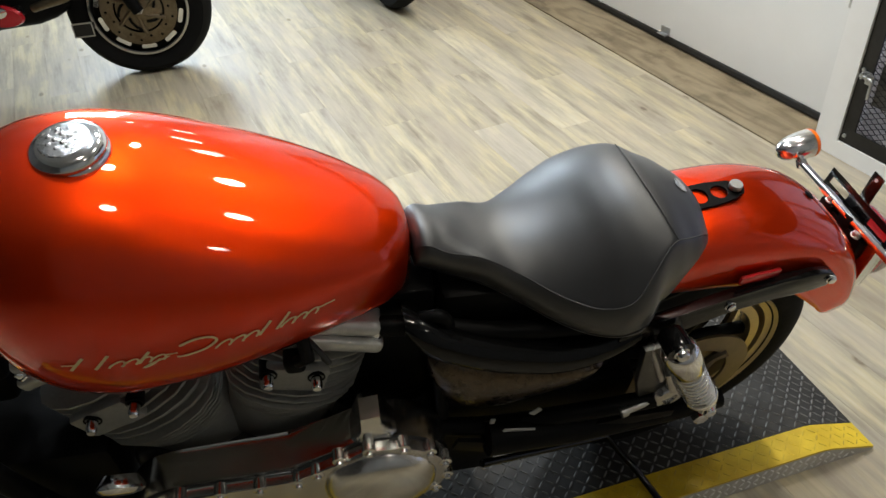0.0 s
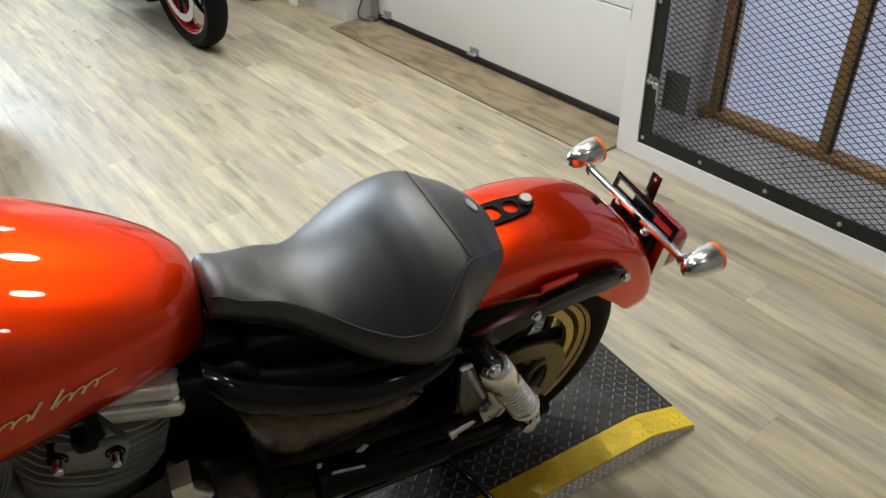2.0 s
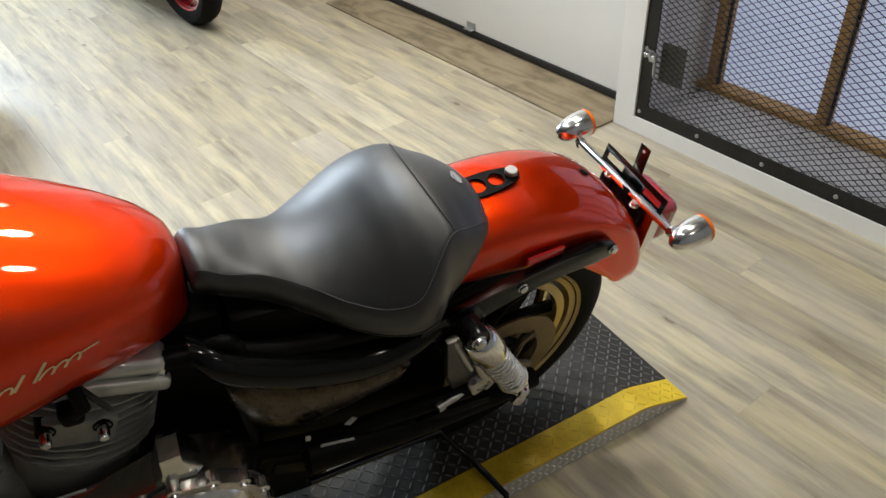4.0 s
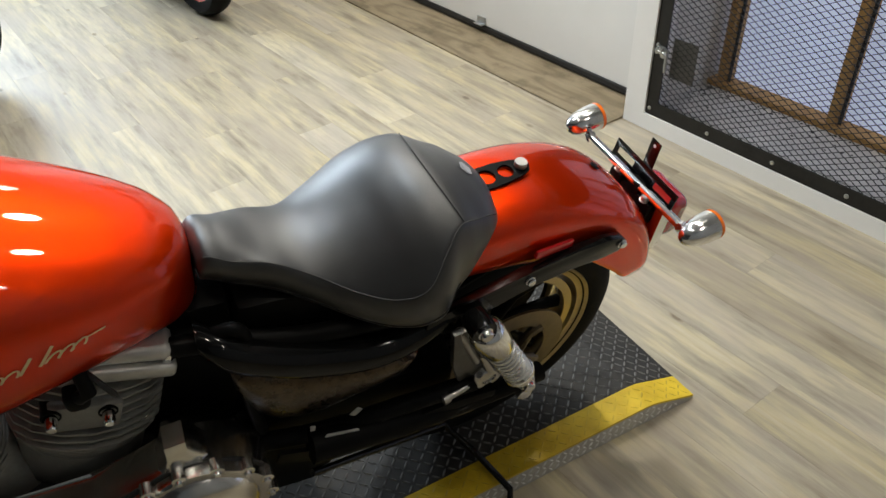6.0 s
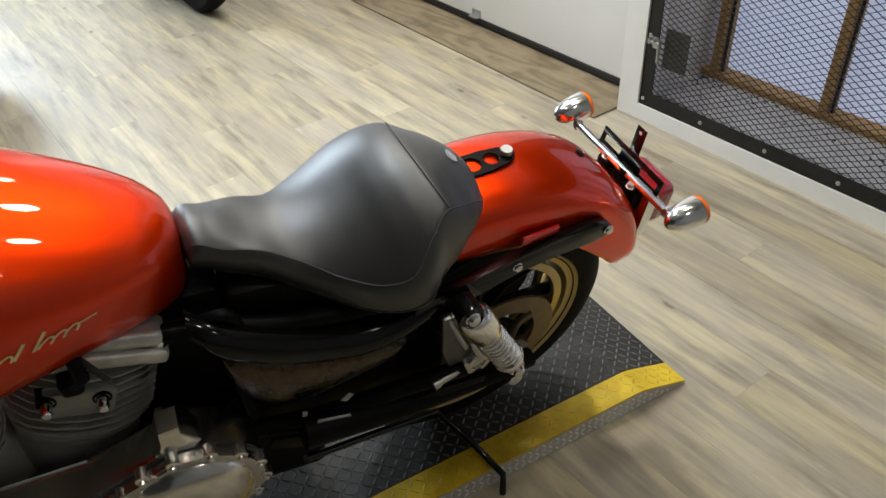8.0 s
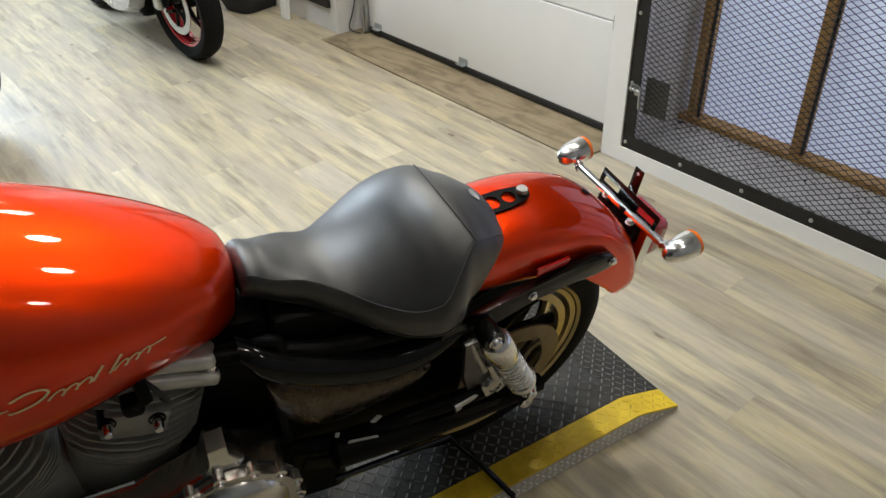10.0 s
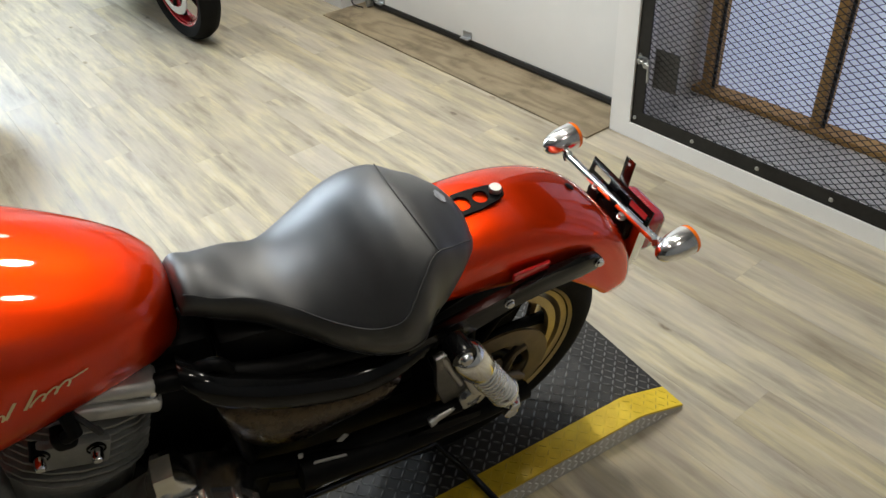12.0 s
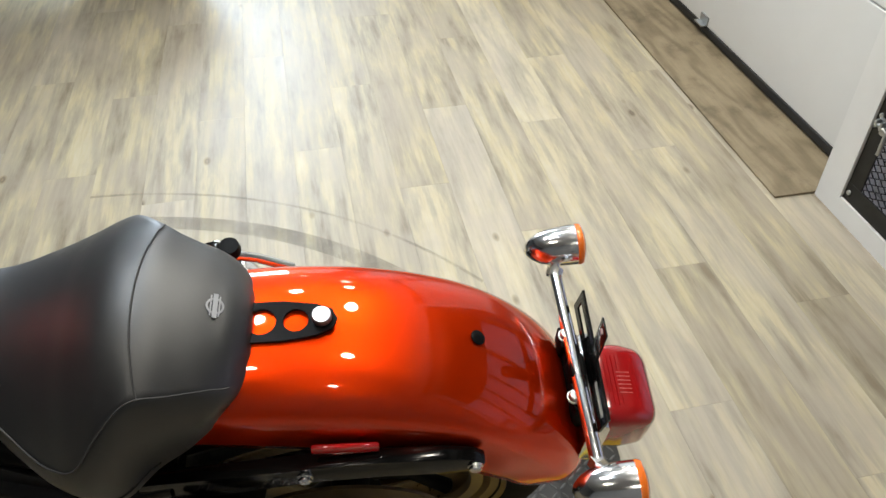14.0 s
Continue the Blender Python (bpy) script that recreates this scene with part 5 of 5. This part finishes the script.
def stroke(points, wide, lift=0.0014):
    """A flat ribbon along points (x, z) laid on the tank's near side."""
    bm = bmesh.new()
    vs = []
    fine = spline([Vector((x, 0, z)) for x, z in points], 5)
    for n, p in enumerate(fine):
        d = fine[min(n + 1, len(fine) - 1)] - fine[max(n - 1, 0)]
        side = Vector((-d.z, 0, d.x)).normalized() * wide
        row = []
        for q in (p + side, p - side):
            row.append(bm.verts.new((q.x, tank_side(q.x, q.z) - lift, q.z)))
        vs.append(row)
    for a_, b_ in zip(vs, vs[1:]):
        bm.faces.new([a_[0], a_[1], b_[1], b_[0]])
    return bm


def script_point(u, v):
    """u along the row, v above its line, both in metres; the strokes slant forward."""
    x = -0.958 + u + 0.75 * v
    return x, 0.781 + 0.055 * u + v


def loops(u0, u1, turns, tall, back, base=0.0):
    """A running line of slanted loops, as in flowing handwriting."""
    pts, n = [], turns * 8
    for k in range(n + 1):
        a = 2 * math.pi * k / 8
        pts.append(script_point(u0 + (u1 - u0) * k / n - back * math.sin(a), base + tall * 0.5 * (1 - math.cos(a))))
    return pts


for u, tall in ((0.0, 0.030), (0.030, 0.030), (0.082, 0.024), (0.230, 0.024), (0.252, 0.027)):
    fp("gold_stroke", stroke([script_point(u, v * tall) for v in (0.0, 0.35, 0.7, 1.0)], 0.0021), M_GILT, tank, "slanted gold stroke", False)
for u0, u1, turns, tall, back in ((0.046, 0.112, 4, 0.0125, 0.0035), (0.176, 0.226, 3, 0.0130, 0.0035), (0.258, 0.302, 3, 0.0125, 0.0035)):
    fp("gold_wave", stroke(loops(u0, u1, turns, tall, back), 0.0016), M_GILT, tank, "looped gold stroke", False)
fp("gold_bow", stroke([script_point(0.118, 0.024), script_point(0.132, 0.031), script_point(0.152, 0.029), script_point(0.166, 0.019), script_point(0.160, 0.006), script_point(0.140, 0.0), script_point(0.128, 0.001)], 0.0020), M_GILT, tank, "broad curved gold stroke", False)
fp("gold_tail", stroke([script_point(0.106, 0.004), script_point(0.102, -0.008), script_point(0.094, -0.012), script_point(0.100, -0.004), script_point(0.116, 0.006)], 0.0015), M_GILT, tank, "gold loop under the line", False)
for u0, u1, v in ((-0.018, -0.002, 0.013), (0.108, 0.124, 0.010), (0.300, 0.322, 0.010)):
    fp("gold_dash", stroke([script_point(u0 + (u1 - u0) * k / 3, v) for k in range(4)], 0.0014), M_GILT, tank, "gold dash", False)

# ---------------------------------------------------------------- other motorcycles
def wheel_parts(root, centre, radius, width, tyre_r, rim_mat, axle, disc_r, spokes, discs=(-1,), spoke_mat=None):
    """A wheel about the axis through centre along axle (a unit vector)."""
    m = Matrix.Translation(centre) @ Vector(axle).to_track_quat("Z", "Y").to_matrix().to_4x4()
    h = width / 2
    w = part("wheel", moved(lathe([(0.03, -h * 0.9), (0.03, h * 0.9), (0.014, h * 0.95), (0.014, -h * 0.95)], 20, True), m), M_SATIN, root, "wheel with black tyre", 40)
    r0 = radius - tyre_r
    part("tyre", moved(lathe([(r0, -h * 0.7), (r0 + tyre_r * 0.35, -h * 0.97), (r0 + tyre_r * 0.65, -h), (radius - tyre_r * 0.12, -h * 0.72), (radius, -h * 0.2), (radius, h * 0.2), (radius - tyre_r * 0.12, h * 0.72), (r0 + tyre_r * 0.65, h), (r0 + tyre_r * 0.35, h * 0.97), (r0, h * 0.7)], 64, True), m), M_RUBBER, w, "black rubber tyre", 40)
    part("rim", moved(lathe([(r0 + 0.006, -h * 0.75), (r0 + 0.008, -h * 0.62), (r0 - 0.012, -h * 0.5), (r0 - 0.022, 0), (r0 - 0.012, h * 0.5), (r0 + 0.008, h * 0.62), (r0 + 0.006, h * 0.75), (r0 - 0.004, h * 0.7), (r0 - 0.012, 0), (r0 - 0.004, -h * 0.7)], 64, True), m), rim_mat, w, "painted rim", 40)
    for k in range(spokes):
        a = 2 * math.pi * k / spokes
        c, s = math.cos(a), math.sin(a)
        part("spoke", moved(tube([(0.02 * c, 0.02 * s, 0), (0.6 * r0 * math.cos(a + 0.08), 0.6 * r0 * math.sin(a + 0.08), 0), ((r0 - 0.015) * c, (r0 - 0.015) * s, 0)], [0.016, 0.010, 0.014], 8), m), spoke_mat or rim_mat, w, "cast spoke", 40)
    for sgn in discs:
        d = part("brake_disc", moved(lathe([(disc_r * (0.74 if spoke_mat else 0.66), sgn * h * 1.0), (disc_r * (0.74 if spoke_mat else 0.66), sgn * h * 1.06), (disc_r, sgn * h * 1.06), (disc_r, sgn * h * 1.0)], 56, True), m), M_STEEL if spoke_mat else M_DISC, w, "steel brake disc", 40)
        for k in range(6):
            a = 2 * math.pi * k / 6
            part("disc_arm", moved(tube([(0.03 * math.cos(a), 0.03 * math.sin(a), sgn * h * 1.03), (disc_r * 0.5 * math.cos(a + 0.5), disc_r * 0.5 * math.sin(a + 0.5), sgn * h * 1.03), (disc_r * 0.7 * math.cos(a + 0.6), disc_r * 0.7 * math.sin(a + 0.6), sgn * h * 1.03)], 0.010, 8), m), M_SATIN if spoke_mat else M_DISC, d, "curved disc carrier arm", 40)
    return w


CX, CY = -1.02, 2.92
cruiser = thing("black_motorcycle", Matrix.Translation((CX, CY, 0)) @ Matrix.Rotation(radians(-4), 4, "Z"), "large black cruiser motorcycle with chrome trim parked on the floor", "motorcycle")
cw = wheel_parts(cruiser, (0, 0, 0.315), 0.315, 0.13, 0.105, M_SATIN, (0, -1, 0), 0.165, 10, (1,))
part("wheel_face", moved(lathe([(0, -0.012), (0.205, -0.012), (0.205, 0.030), (0.10, 0.040), (0, 0.040)], 48), Matrix.Translation((0, 0, 0.315)) @ Y_NEAR), M_SATIN, cw, "black wheel face", 40)
for k in range(18):
    a = 2 * math.pi * k / 18
    part("disc_hole", moved(lathe([(0.006, 0), (0.006, 0.0008), (0, 0.0008)], 8), Matrix.Translation(((0.128 + 0.016 * (k % 2)) * math.cos(a), -0.0692, 0.315 + (0.128 + 0.016 * (k % 2)) * math.sin(a))) @ Y_NEAR), M_SATIN, cw, "hole in the disc")
part("hub_plate", moved(lathe([(0.0, 0.060), (0.060, 0.060), (0.098, 0.062), (0.100, 0.066), (0.058, 0.067), (0.045, 0.074), (0.0, 0.076)], 48), Matrix.Translation((0, 0, 0.315)) @ Y_NEAR), M_DISC, cw, "worn steel hub plate", 40)
for k in range(5):
    a = 2 * math.pi * k / 5
    part("hub_slot", tube([((0.062 + 0.009 * j) * math.cos(a + 0.22 * j), -0.0675, 0.315 + (0.062 + 0.009 * j) * math.sin(a + 0.22 * j)) for j in range(5)], 0.0065, 8), M_SATIN, cw, "dark curved slot")
part("hub_nut", moved(lathe([(0.020, 0.070), (0.020, 0.088), (0.013, 0.092), (0.009, 0.086), (0, 0.086)], 6), Matrix.Translation((0, 0, 0.315)) @ Y_NEAR), M_STEEL, cw, "bright axle nut")
part("rim_lip", moved(lathe([(0.212, 0.058), (0.216, 0.064), (0.206, 0.064), (0.203, 0.056)], 64, True), Matrix.Translation((0, 0, 0.315)) @ Y_NEAR), M_STEEL, cw, "bright rim lip", 40)
for k in range(10):
    a = 2 * math.pi * (k + 0.5) / 10
    part("rim_slot", moved(slab(rounded(0, 0, 0.034, 0.0105, 0.009, 4), 0, -0.004, 0.001), Matrix.Translation((0.178 * math.cos(a), -0.05, 0.315 + 0.178 * math.sin(a))) @ Matrix.Rotation(-a - radians(90), 4, "Y")), M_CHROME, cw, "bright slot in the wheel")
cf_rows = [(math.radians(d), 0.345 + 0.01 * math.cos(math.radians(d - 60))) for d in range(22, 150, 6)]
rings = []
for a, r in cf_rows:
    ring = []
    for y, dr in ((-0.082, -0.075), (-0.084, -0.02), (-0.06, 0.0), (0, 0.012), (0.06, 0.0), (0.084, -0.02), (0.082, -0.075), (0.078, -0.075), (0.078, -0.022), (0, 0.006), (-0.078, -0.022), (-0.078, -0.075)):
        ring.append(((r + dr) * math.cos(a), y, 0.315 + (r + dr) * math.sin(a)))
    rings.append(ring)
cfen = part("fender", skin(rings), M_BLACK, cruiser, "gloss black fender", 40)
arc = [(0.345 * math.cos(radians(d)), 0.315 + 0.345 * math.sin(radians(d))) for d in range(28, 153, 4)]
for sgn in (-1, 1):
    part("valance", slab(arc, sgn * 0.080, sgn * 0.086, 0.002), M_BLACK, cfen, "deep side of the fender", 40)
part("fender_trim", tube([((r - 0.05) * math.cos(a), -0.086, 0.315 + (r - 0.05) * math.sin(a)) for a, r in cf_rows], 0.004, 8), M_CHROME, cfen, "chrome fender trim", 60)
part("fender_lamp", moved(lathe([(0.022, 0), (0.020, 0.012), (0.012, 0.020), (0, 0.022)], 20), Matrix.Translation((0.325, -0.01, 0.452)) @ Matrix.Rotation(radians(60), 4, "Y")), M_AMBER, cfen, "small amber fender lamp", 40)
part("fender_tip", joined(box_bm(0.29, 0.345, -0.05, 0.05, 0.432, 0.446, 0.005)), M_CHROME, cfen, "chrome fender tip", 40)
for sgn in (-1, 1):
    part("fork_leg", tube([(0.0, sgn * 0.10, 0.315), (-0.14, sgn * 0.10, 0.62), (-0.24, sgn * 0.10, 0.86)], 0.026, 14), M_SATIN, cruiser, "black fork leg", 40)
part("lower_body", skin([[(x, y, z) for y, z in rounded(0, zc, hy, hz, min(hy, hz) * 0.5)] for x, hy, zc, hz in smooth_rows([(-1.7, 0.12, 0.42, 0.12), (-1.3, 0.17, 0.40, 0.2), (-0.9, 0.18, 0.48, 0.20), (-0.55, 0.15, 0.47, 0.17), (-0.36, 0.10, 0.46, 0.15), (-0.27, 0.06, 0.46, 0.11)], 20)]), M_SATIN, cruiser, "black engine and frame", 50)
part("upper_body", skin([[(x, y, z) for y, z in rounded(0, zc, hy, hz, min(hy, hz) * 0.6)] for x, hy, zc, hz in smooth_rows([(-1.7, 0.15, 0.74, 0.06), (-1.2, 0.17, 0.76, 0.09), (-0.8, 0.17, 0.84, 0.12), (-0.45, 0.12, 0.88, 0.10), (-0.35, 0.06, 0.9, 0.06)], 20)]), M_BLACK, cruiser, "gloss black tank and seat", 50)
peg = part("highway_peg", joined(box_bm(-0.27, -0.185, -0.20, -0.15, 0.285, 0.312, 0.006), box_bm(-0.268, -0.187, -0.2025, -0.1985, 0.265, 0.325, 0.001)), M_IRON, cruiser, "square metal footpeg")
part("peg_border", joined(box_bm(-0.270, -0.185, -0.206, -0.2025, 0.320, 0.327, 0.001), box_bm(-0.270, -0.185, -0.206, -0.2025, 0.263, 0.269, 0.001), box_bm(-0.270, -0.265, -0.206, -0.2025, 0.269, 0.320, 0.001), box_bm(-0.190, -0.185, -0.206, -0.2025, 0.269, 0.320, 0.001)), M_STEEL, peg, "bright border of the footpeg")
cover = part("side_cover", moved(lathe([(0.0, -0.03), (0.040, -0.026), (0.058, -0.008), (0.062, 0.012), (0.056, 0.030), (0.0, 0.036)], 32), Matrix.Translation((-0.535, -0.19, 0.395)) @ Matrix.Rotation(radians(14), 4, "Y") @ Matrix.Diagonal((1.6, 1.0, 0.75, 1.0)) @ Y_NEAR), M_REDRIM, cruiser, "red painted side cover")
part("cover_cap", moved(lathe([(0.0, 0.0), (0.030, 0.0), (0.028, 0.010), (0.014, 0.018), (0.0, 0.020)], 28), Matrix.Translation((-0.535, -0.220, 0.412)) @ Matrix.Diagonal((1.5, 1.0, 0.8, 1.0)) @ Y_NEAR), M_CHROME, cover, "chrome cap")
part("header_pipe", tube([(-0.40, -0.185, 0.405), (-0.33, -0.20, 0.425), (-0.24, -0.195, 0.445), (-0.17, -0.15, 0.50)], [0.017, 0.019, 0.018, 0.016], 16, smooth_path=4), M_DISC, cruiser, "tarnished header pipe", 50)
part("footboard", box_bm(-0.95, -0.62, -0.30, -0.19, 0.25, 0.275, 0.01), M_RUBBER, cruiser, "black rubber footboard", 40)
part("exhaust", tube([(-0.45, -0.16, 0.40), (-0.7, -0.20, 0.345), (-1.2, -0.21, 0.33), (-1.75, -0.21, 0.33)], [0.022, 0.03, 0.045, 0.048], 16, smooth_path=4), M_SATIN, cruiser, "black exhaust pipe", 50)
part("saddlebag", box_bm(-1.75, -1.25, -0.33, -0.19, 0.42, 0.72, 0.05, 3), M_REDRIM, cruiser, "red painted saddlebag", 50)
part("fog_lamp", moved(lathe([(0.0, -0.06), (0.04, -0.045), (0.055, -0.01), (0.056, 0.01), (0.05, 0.016), (0, 0.02)], 28), Matrix.Translation((-0.12, -0.19, 0.60)) @ Matrix.Rotation(radians(90), 4, "Y")), M_SATIN, cruiser, "dark round fog lamp", 40)
part("stand", tube([(-0.95, -0.1, 0.25), (-0.85, -0.28, 0.012)], 0.012, 10), M_SATIN, cruiser, "black side stand", 40)
part("rear_tyre", moved(lathe([(0.2, -0.06), (0.26, -0.08), (0.30, -0.065), (0.315, 0), (0.30, 0.065), (0.26, 0.08), (0.2, 0.06)], 48, True), Matrix.Translation((-1.55, 0, 0.315)) @ Y_NEAR), M_RUBBER, cruiser, "black rubber rear tyre", 40)

RX, RY = 0.245, 3.30
sport = thing("sport_motorcycle", Matrix.Translation((RX, RY, 0)) @ Matrix.Rotation(radians(98), 4, "Z"), "silver sport motorcycle with red wheels parked on the floor", "motorcycle")
wheel_parts(sport, (0, 0, 0.300), 0.300, 0.12, 0.085, M_REDRIM, (0.10, -0.995, 0.03), 0.150, 5, (-1, 1), M_SATIN)
wheel_parts(sport, (1.38, 0, 0.305), 0.305, 0.18, 0.09, M_REDRIM, (0, -1, 0), 0.10, 5, (-1,), M_SATIN)
for sgn in (-1, 1):
    part("fork_leg", tube([(0.0, sgn * 0.095, 0.30), (0.13, sgn * 0.095, 0.62), (0.23, sgn * 0.095, 0.86)], [0.026, 0.026, 0.022], 14), M_BLACK, sport, "black fork leg", 40)
    part("brake_caliper", box_bm(0.06, 0.13, sgn * 0.085, sgn * 0.125, 0.27, 0.40, 0.012), M_STEEL, sport, "steel brake caliper", 40)
    part("side_fairing", skin([[(x, sgn * (0.12 + yo), z) for yo, z in ((0.0, z1), (0.05, z1 - 0.02), (0.09, (z0 + z1) / 2), (0.06, z0 + 0.03), (0.0, z0), (-0.02, z0), (-0.02, z1))] for x, z0, z1 in smooth_rows([(0.20, 0.55, 0.95), (0.34, 0.24, 0.95), (0.55, 0.15, 0.88), (0.80, 0.15, 0.70), (0.98, 0.18, 0.45), (1.06, 0.22, 0.33)], 22)]), M_SILVER, sport, "silver side fairing", 50)
part("front_fender", skin([[(-(0.325 + dr) * math.cos(a), y, 0.30 + (0.325 + dr) * math.sin(a)) for y, dr in ((-0.07, -0.05), (-0.06, 0), (0, 0.014), (0.06, 0), (0.07, -0.05), (0.065, -0.05), (0, 0.008), (-0.065, -0.05))] for a in [radians(d) for d in range(40, 165, 8)]]), M_SILVER, sport, "silver front fender", 50)
part("tank", skin([[(x, y, z) for y, z in rounded(0, zc, hy, hz, min(hy, hz) * 0.6)] for x, hy, zc, hz in smooth_rows([(0.10, 0.08, 0.98, 0.08), (0.30, 0.16, 0.95, 0.14), (0.60, 0.17, 0.85, 0.14), (0.90, 0.14, 0.78, 0.08), (1.5, 0.09, 0.88, 0.06), (1.75, 0.05, 0.92, 0.04)], 30)]), M_SILVER, sport, "silver bodywork", 50)
part("engine", box_bm(0.35, 0.95, -0.12, 0.12, 0.16, 0.66, 0.04, 3), M_SATIN, sport, "black engine", 40)
part("swingarm", tube([(0.85, 0.12, 0.40), (1.38, 0.12, 0.305)], 0.025, 10), M_SATIN, sport, "black swingarm", 40)
part("swingarm", tube([(0.85, -0.12, 0.40), (1.38, -0.12, 0.305)], 0.025, 10), M_SATIN, sport, "black swingarm", 40)
part("stand", tube([(0.8, -0.12, 0.22), (0.9, -0.30, 0.012)], 0.011, 8), M_SATIN, sport, "black side stand", 40)

# ---------------------------------------------------------------- far corner
frame_th = thing("picture_frame", ROOM @ Matrix.Translation((-0.024, 2.30, 0.14)), "dark framed grey picture on the white wall", "picture")
for y0, y1, z0, z1 in ((-0.22, 0.22, 0.0, 0.045), (-0.22, 0.22, 0.555, 0.60), (-0.22, -0.175, 0.045, 0.555), (0.175, 0.22, 0.045, 0.555)):
    part("frame", box_bm(0, 0.022, y0, y1, z0, z1, 0.003), M_IRON, frame_th)
part("picture", box_bm(0.010, 0.021, -0.176, 0.176, 0.044, 0.556), M_PANEL, frame_th, "blurred grey picture")
board = part("white_board", box_bm(-0.012, 0.012, -0.04, 0.04, 0.0, 1.1, 0.003), M_WHITE)
board.matrix_world = ROOM @ pose(-0.085, 2.50, 0.001, 0, 4, 0)
tagged(board, "narrow white board leaning beside the wall", "board")
bag = part("black_bag", skin([[(x, y, z) for x, y in rounded(0, 0, hx, hy, 0.06)] for z, hx, hy in smooth_rows([(0.0, 0.15, 0.12), (0.06, 0.17, 0.14), (0.25, 0.165, 0.13), (0.45, 0.14, 0.10), (0.55, 0.10, 0.06), (0.58, 0.05, 0.03)], 14)]), M_FABRIC, None, "", 60)
bag.matrix_world = pose(0.84, 4.02, 0.001, 0, 0, 20)
tagged(bag, "black fabric bag standing on the floor", "bag")
cab = thing("white_cabinet", pose(0.50, 4.35, 0.0, 0, 0, 8), "plain white floor cabinet at the far wall", "cabinet")
part("body", box_bm(-0.25, 0.22, 0, 0.4, 0.0, 0.9, 0.006), M_WHITE, cab)
part("door", box_bm(-0.24, 0.21, -0.018, -0.001, 0.04, 0.88, 0.004), M_WHITE, cab)
part("handle", tube([(0.16, -0.020, 0.60), (0.16, -0.045, 0.61), (0.16, -0.045, 0.72), (0.16, -0.020, 0.73)], 0.005, 8), M_STEEL, cab, "steel handle")
cable = part("cable", tube([(0.14, 1.995, 0.62), (0.13, 1.99, 0.3), (0.10, 2.0, 0.13), (0.05, 1.98, 0.035), (0.07, 1.9, 0.018)], 0.004, 8, smooth_path=6), M_SEAL, None, "", 60)
cable.matrix_world = ROOM
tagged(cable, "thin dark cable hanging beside the door track", "cable")

# ceiling fixtures, the two added seat lights among them
for lx, ly, watts in LAMP_SPOTS:
    fx = thing("ceiling_lamp", pose(lx, ly, CEIL), "small round ceiling spot lamp, lit; two of the set are added", "lamp", "ceiling spot lamps")
    part("can", lathe([(0.030, 0.0), (0.105, -0.004), (0.110, -0.09), (0.105, -0.10), (0.095, -0.10), (0.093, -0.03), (0.0, -0.028)], 28), M_WHITE, fx, "white lamp can", 40)
    part("bulb", lathe([(0.0, -0.090), (0.060, -0.087), (0.082, -0.076), (0.086, -0.058), (0.0, -0.045)], 24), M_GLOW, fx, "glowing bulb", 40)

# curved rubber marks on the floor
def skid(name, centre, radius, a0, a1, wide):
    verts, faces = [], []
    n = 60
    for k in range(n + 1):
        a = radians(a0 + (a1 - a0) * k / n)
        for r in (radius - wide / 2, radius + wide / 2):
            verts.append((centre[0] + r * math.cos(a), centre[1] + r * math.sin(a), 0.0006))
        if k:
            faces.append((2 * k - 2, 2 * k, 2 * k + 1, 2 * k - 1))
    me = bpy.data.meshes.new(name)
    me.from_pydata(verts, [], faces)
    me.materials.append(M_SKID)
    return tagged(new(name, me), "faint curved dark tyre mark on the floor", "tyre mark")


skid("tyre_mark", (-0.72, -0.03), 1.365, 95, 42, 0.010)
skid("tyre_mark", (-0.68, 0.02), 1.175, 88, 40, 0.055)

# ---------------------------------------------------------------- plank floor
rng = random.Random(4)
PW, PL = 0.1525, 1.22
PLANKS = {}


def plank_mesh(length, width):
    key = (round(length, 3), round(width, 3))
    if key not in PLANKS:
        g, c = 0.00012, 0.0003
        x0, x1, y0, y1 = g, width - g, g, length - g
        v = [(x0, y0, -0.004), (x1, y0, -0.004), (x1, y1, -0.004), (x0, y1, -0.004), (x0, y0, -c), (x1, y0, -c), (x1, y1, -c), (x0, y1, -c),
             (x0 + c, y0 + c, 0), (x1 - c, y0 + c, 0), (x1 - c, y1 - c, 0), (x0 + c, y1 - c, 0)]
        f_ = [(0, 1, 5, 4), (1, 2, 6, 5), (2, 3, 7, 6), (3, 0, 4, 7), (4, 5, 9, 8), (5, 6, 10, 9), (6, 7, 11, 10), (7, 4, 8, 11), (8, 9, 10, 11)]
        me = bpy.data.meshes.new("plank")
        me.from_pydata(v, [], f_)
        me.materials.append(M_PLANK)
        PLANKS[key] = me
    return PLANKS[key]


floor = thing("floor", ROOM, "light oak and grey vinyl plank floor", "floor", kind="structure")
nrow = int((XMAX - XMIN) / PW) + 1
for r in range(nrow):
    x1 = XMAX - r * PW
    width = min(PW, x1 - XMIN)
    if width < 0.02:
        continue
    y = YMIN - PL * [0.0, 0.37, 0.74, 0.21, 0.58][r % 5] - rng.uniform(0, 0.12)
    while y < YMAX:
        a, b = max(y, YMIN), min(y + PL, YMAX)
        if b - a > 0.02:
            ob = new("plank", plank_mesh(round(b - a, 3), width))
            ob.parent = floor
            ob.matrix_local = Matrix.Translation((x1 - width, a, 0))
        y += PL
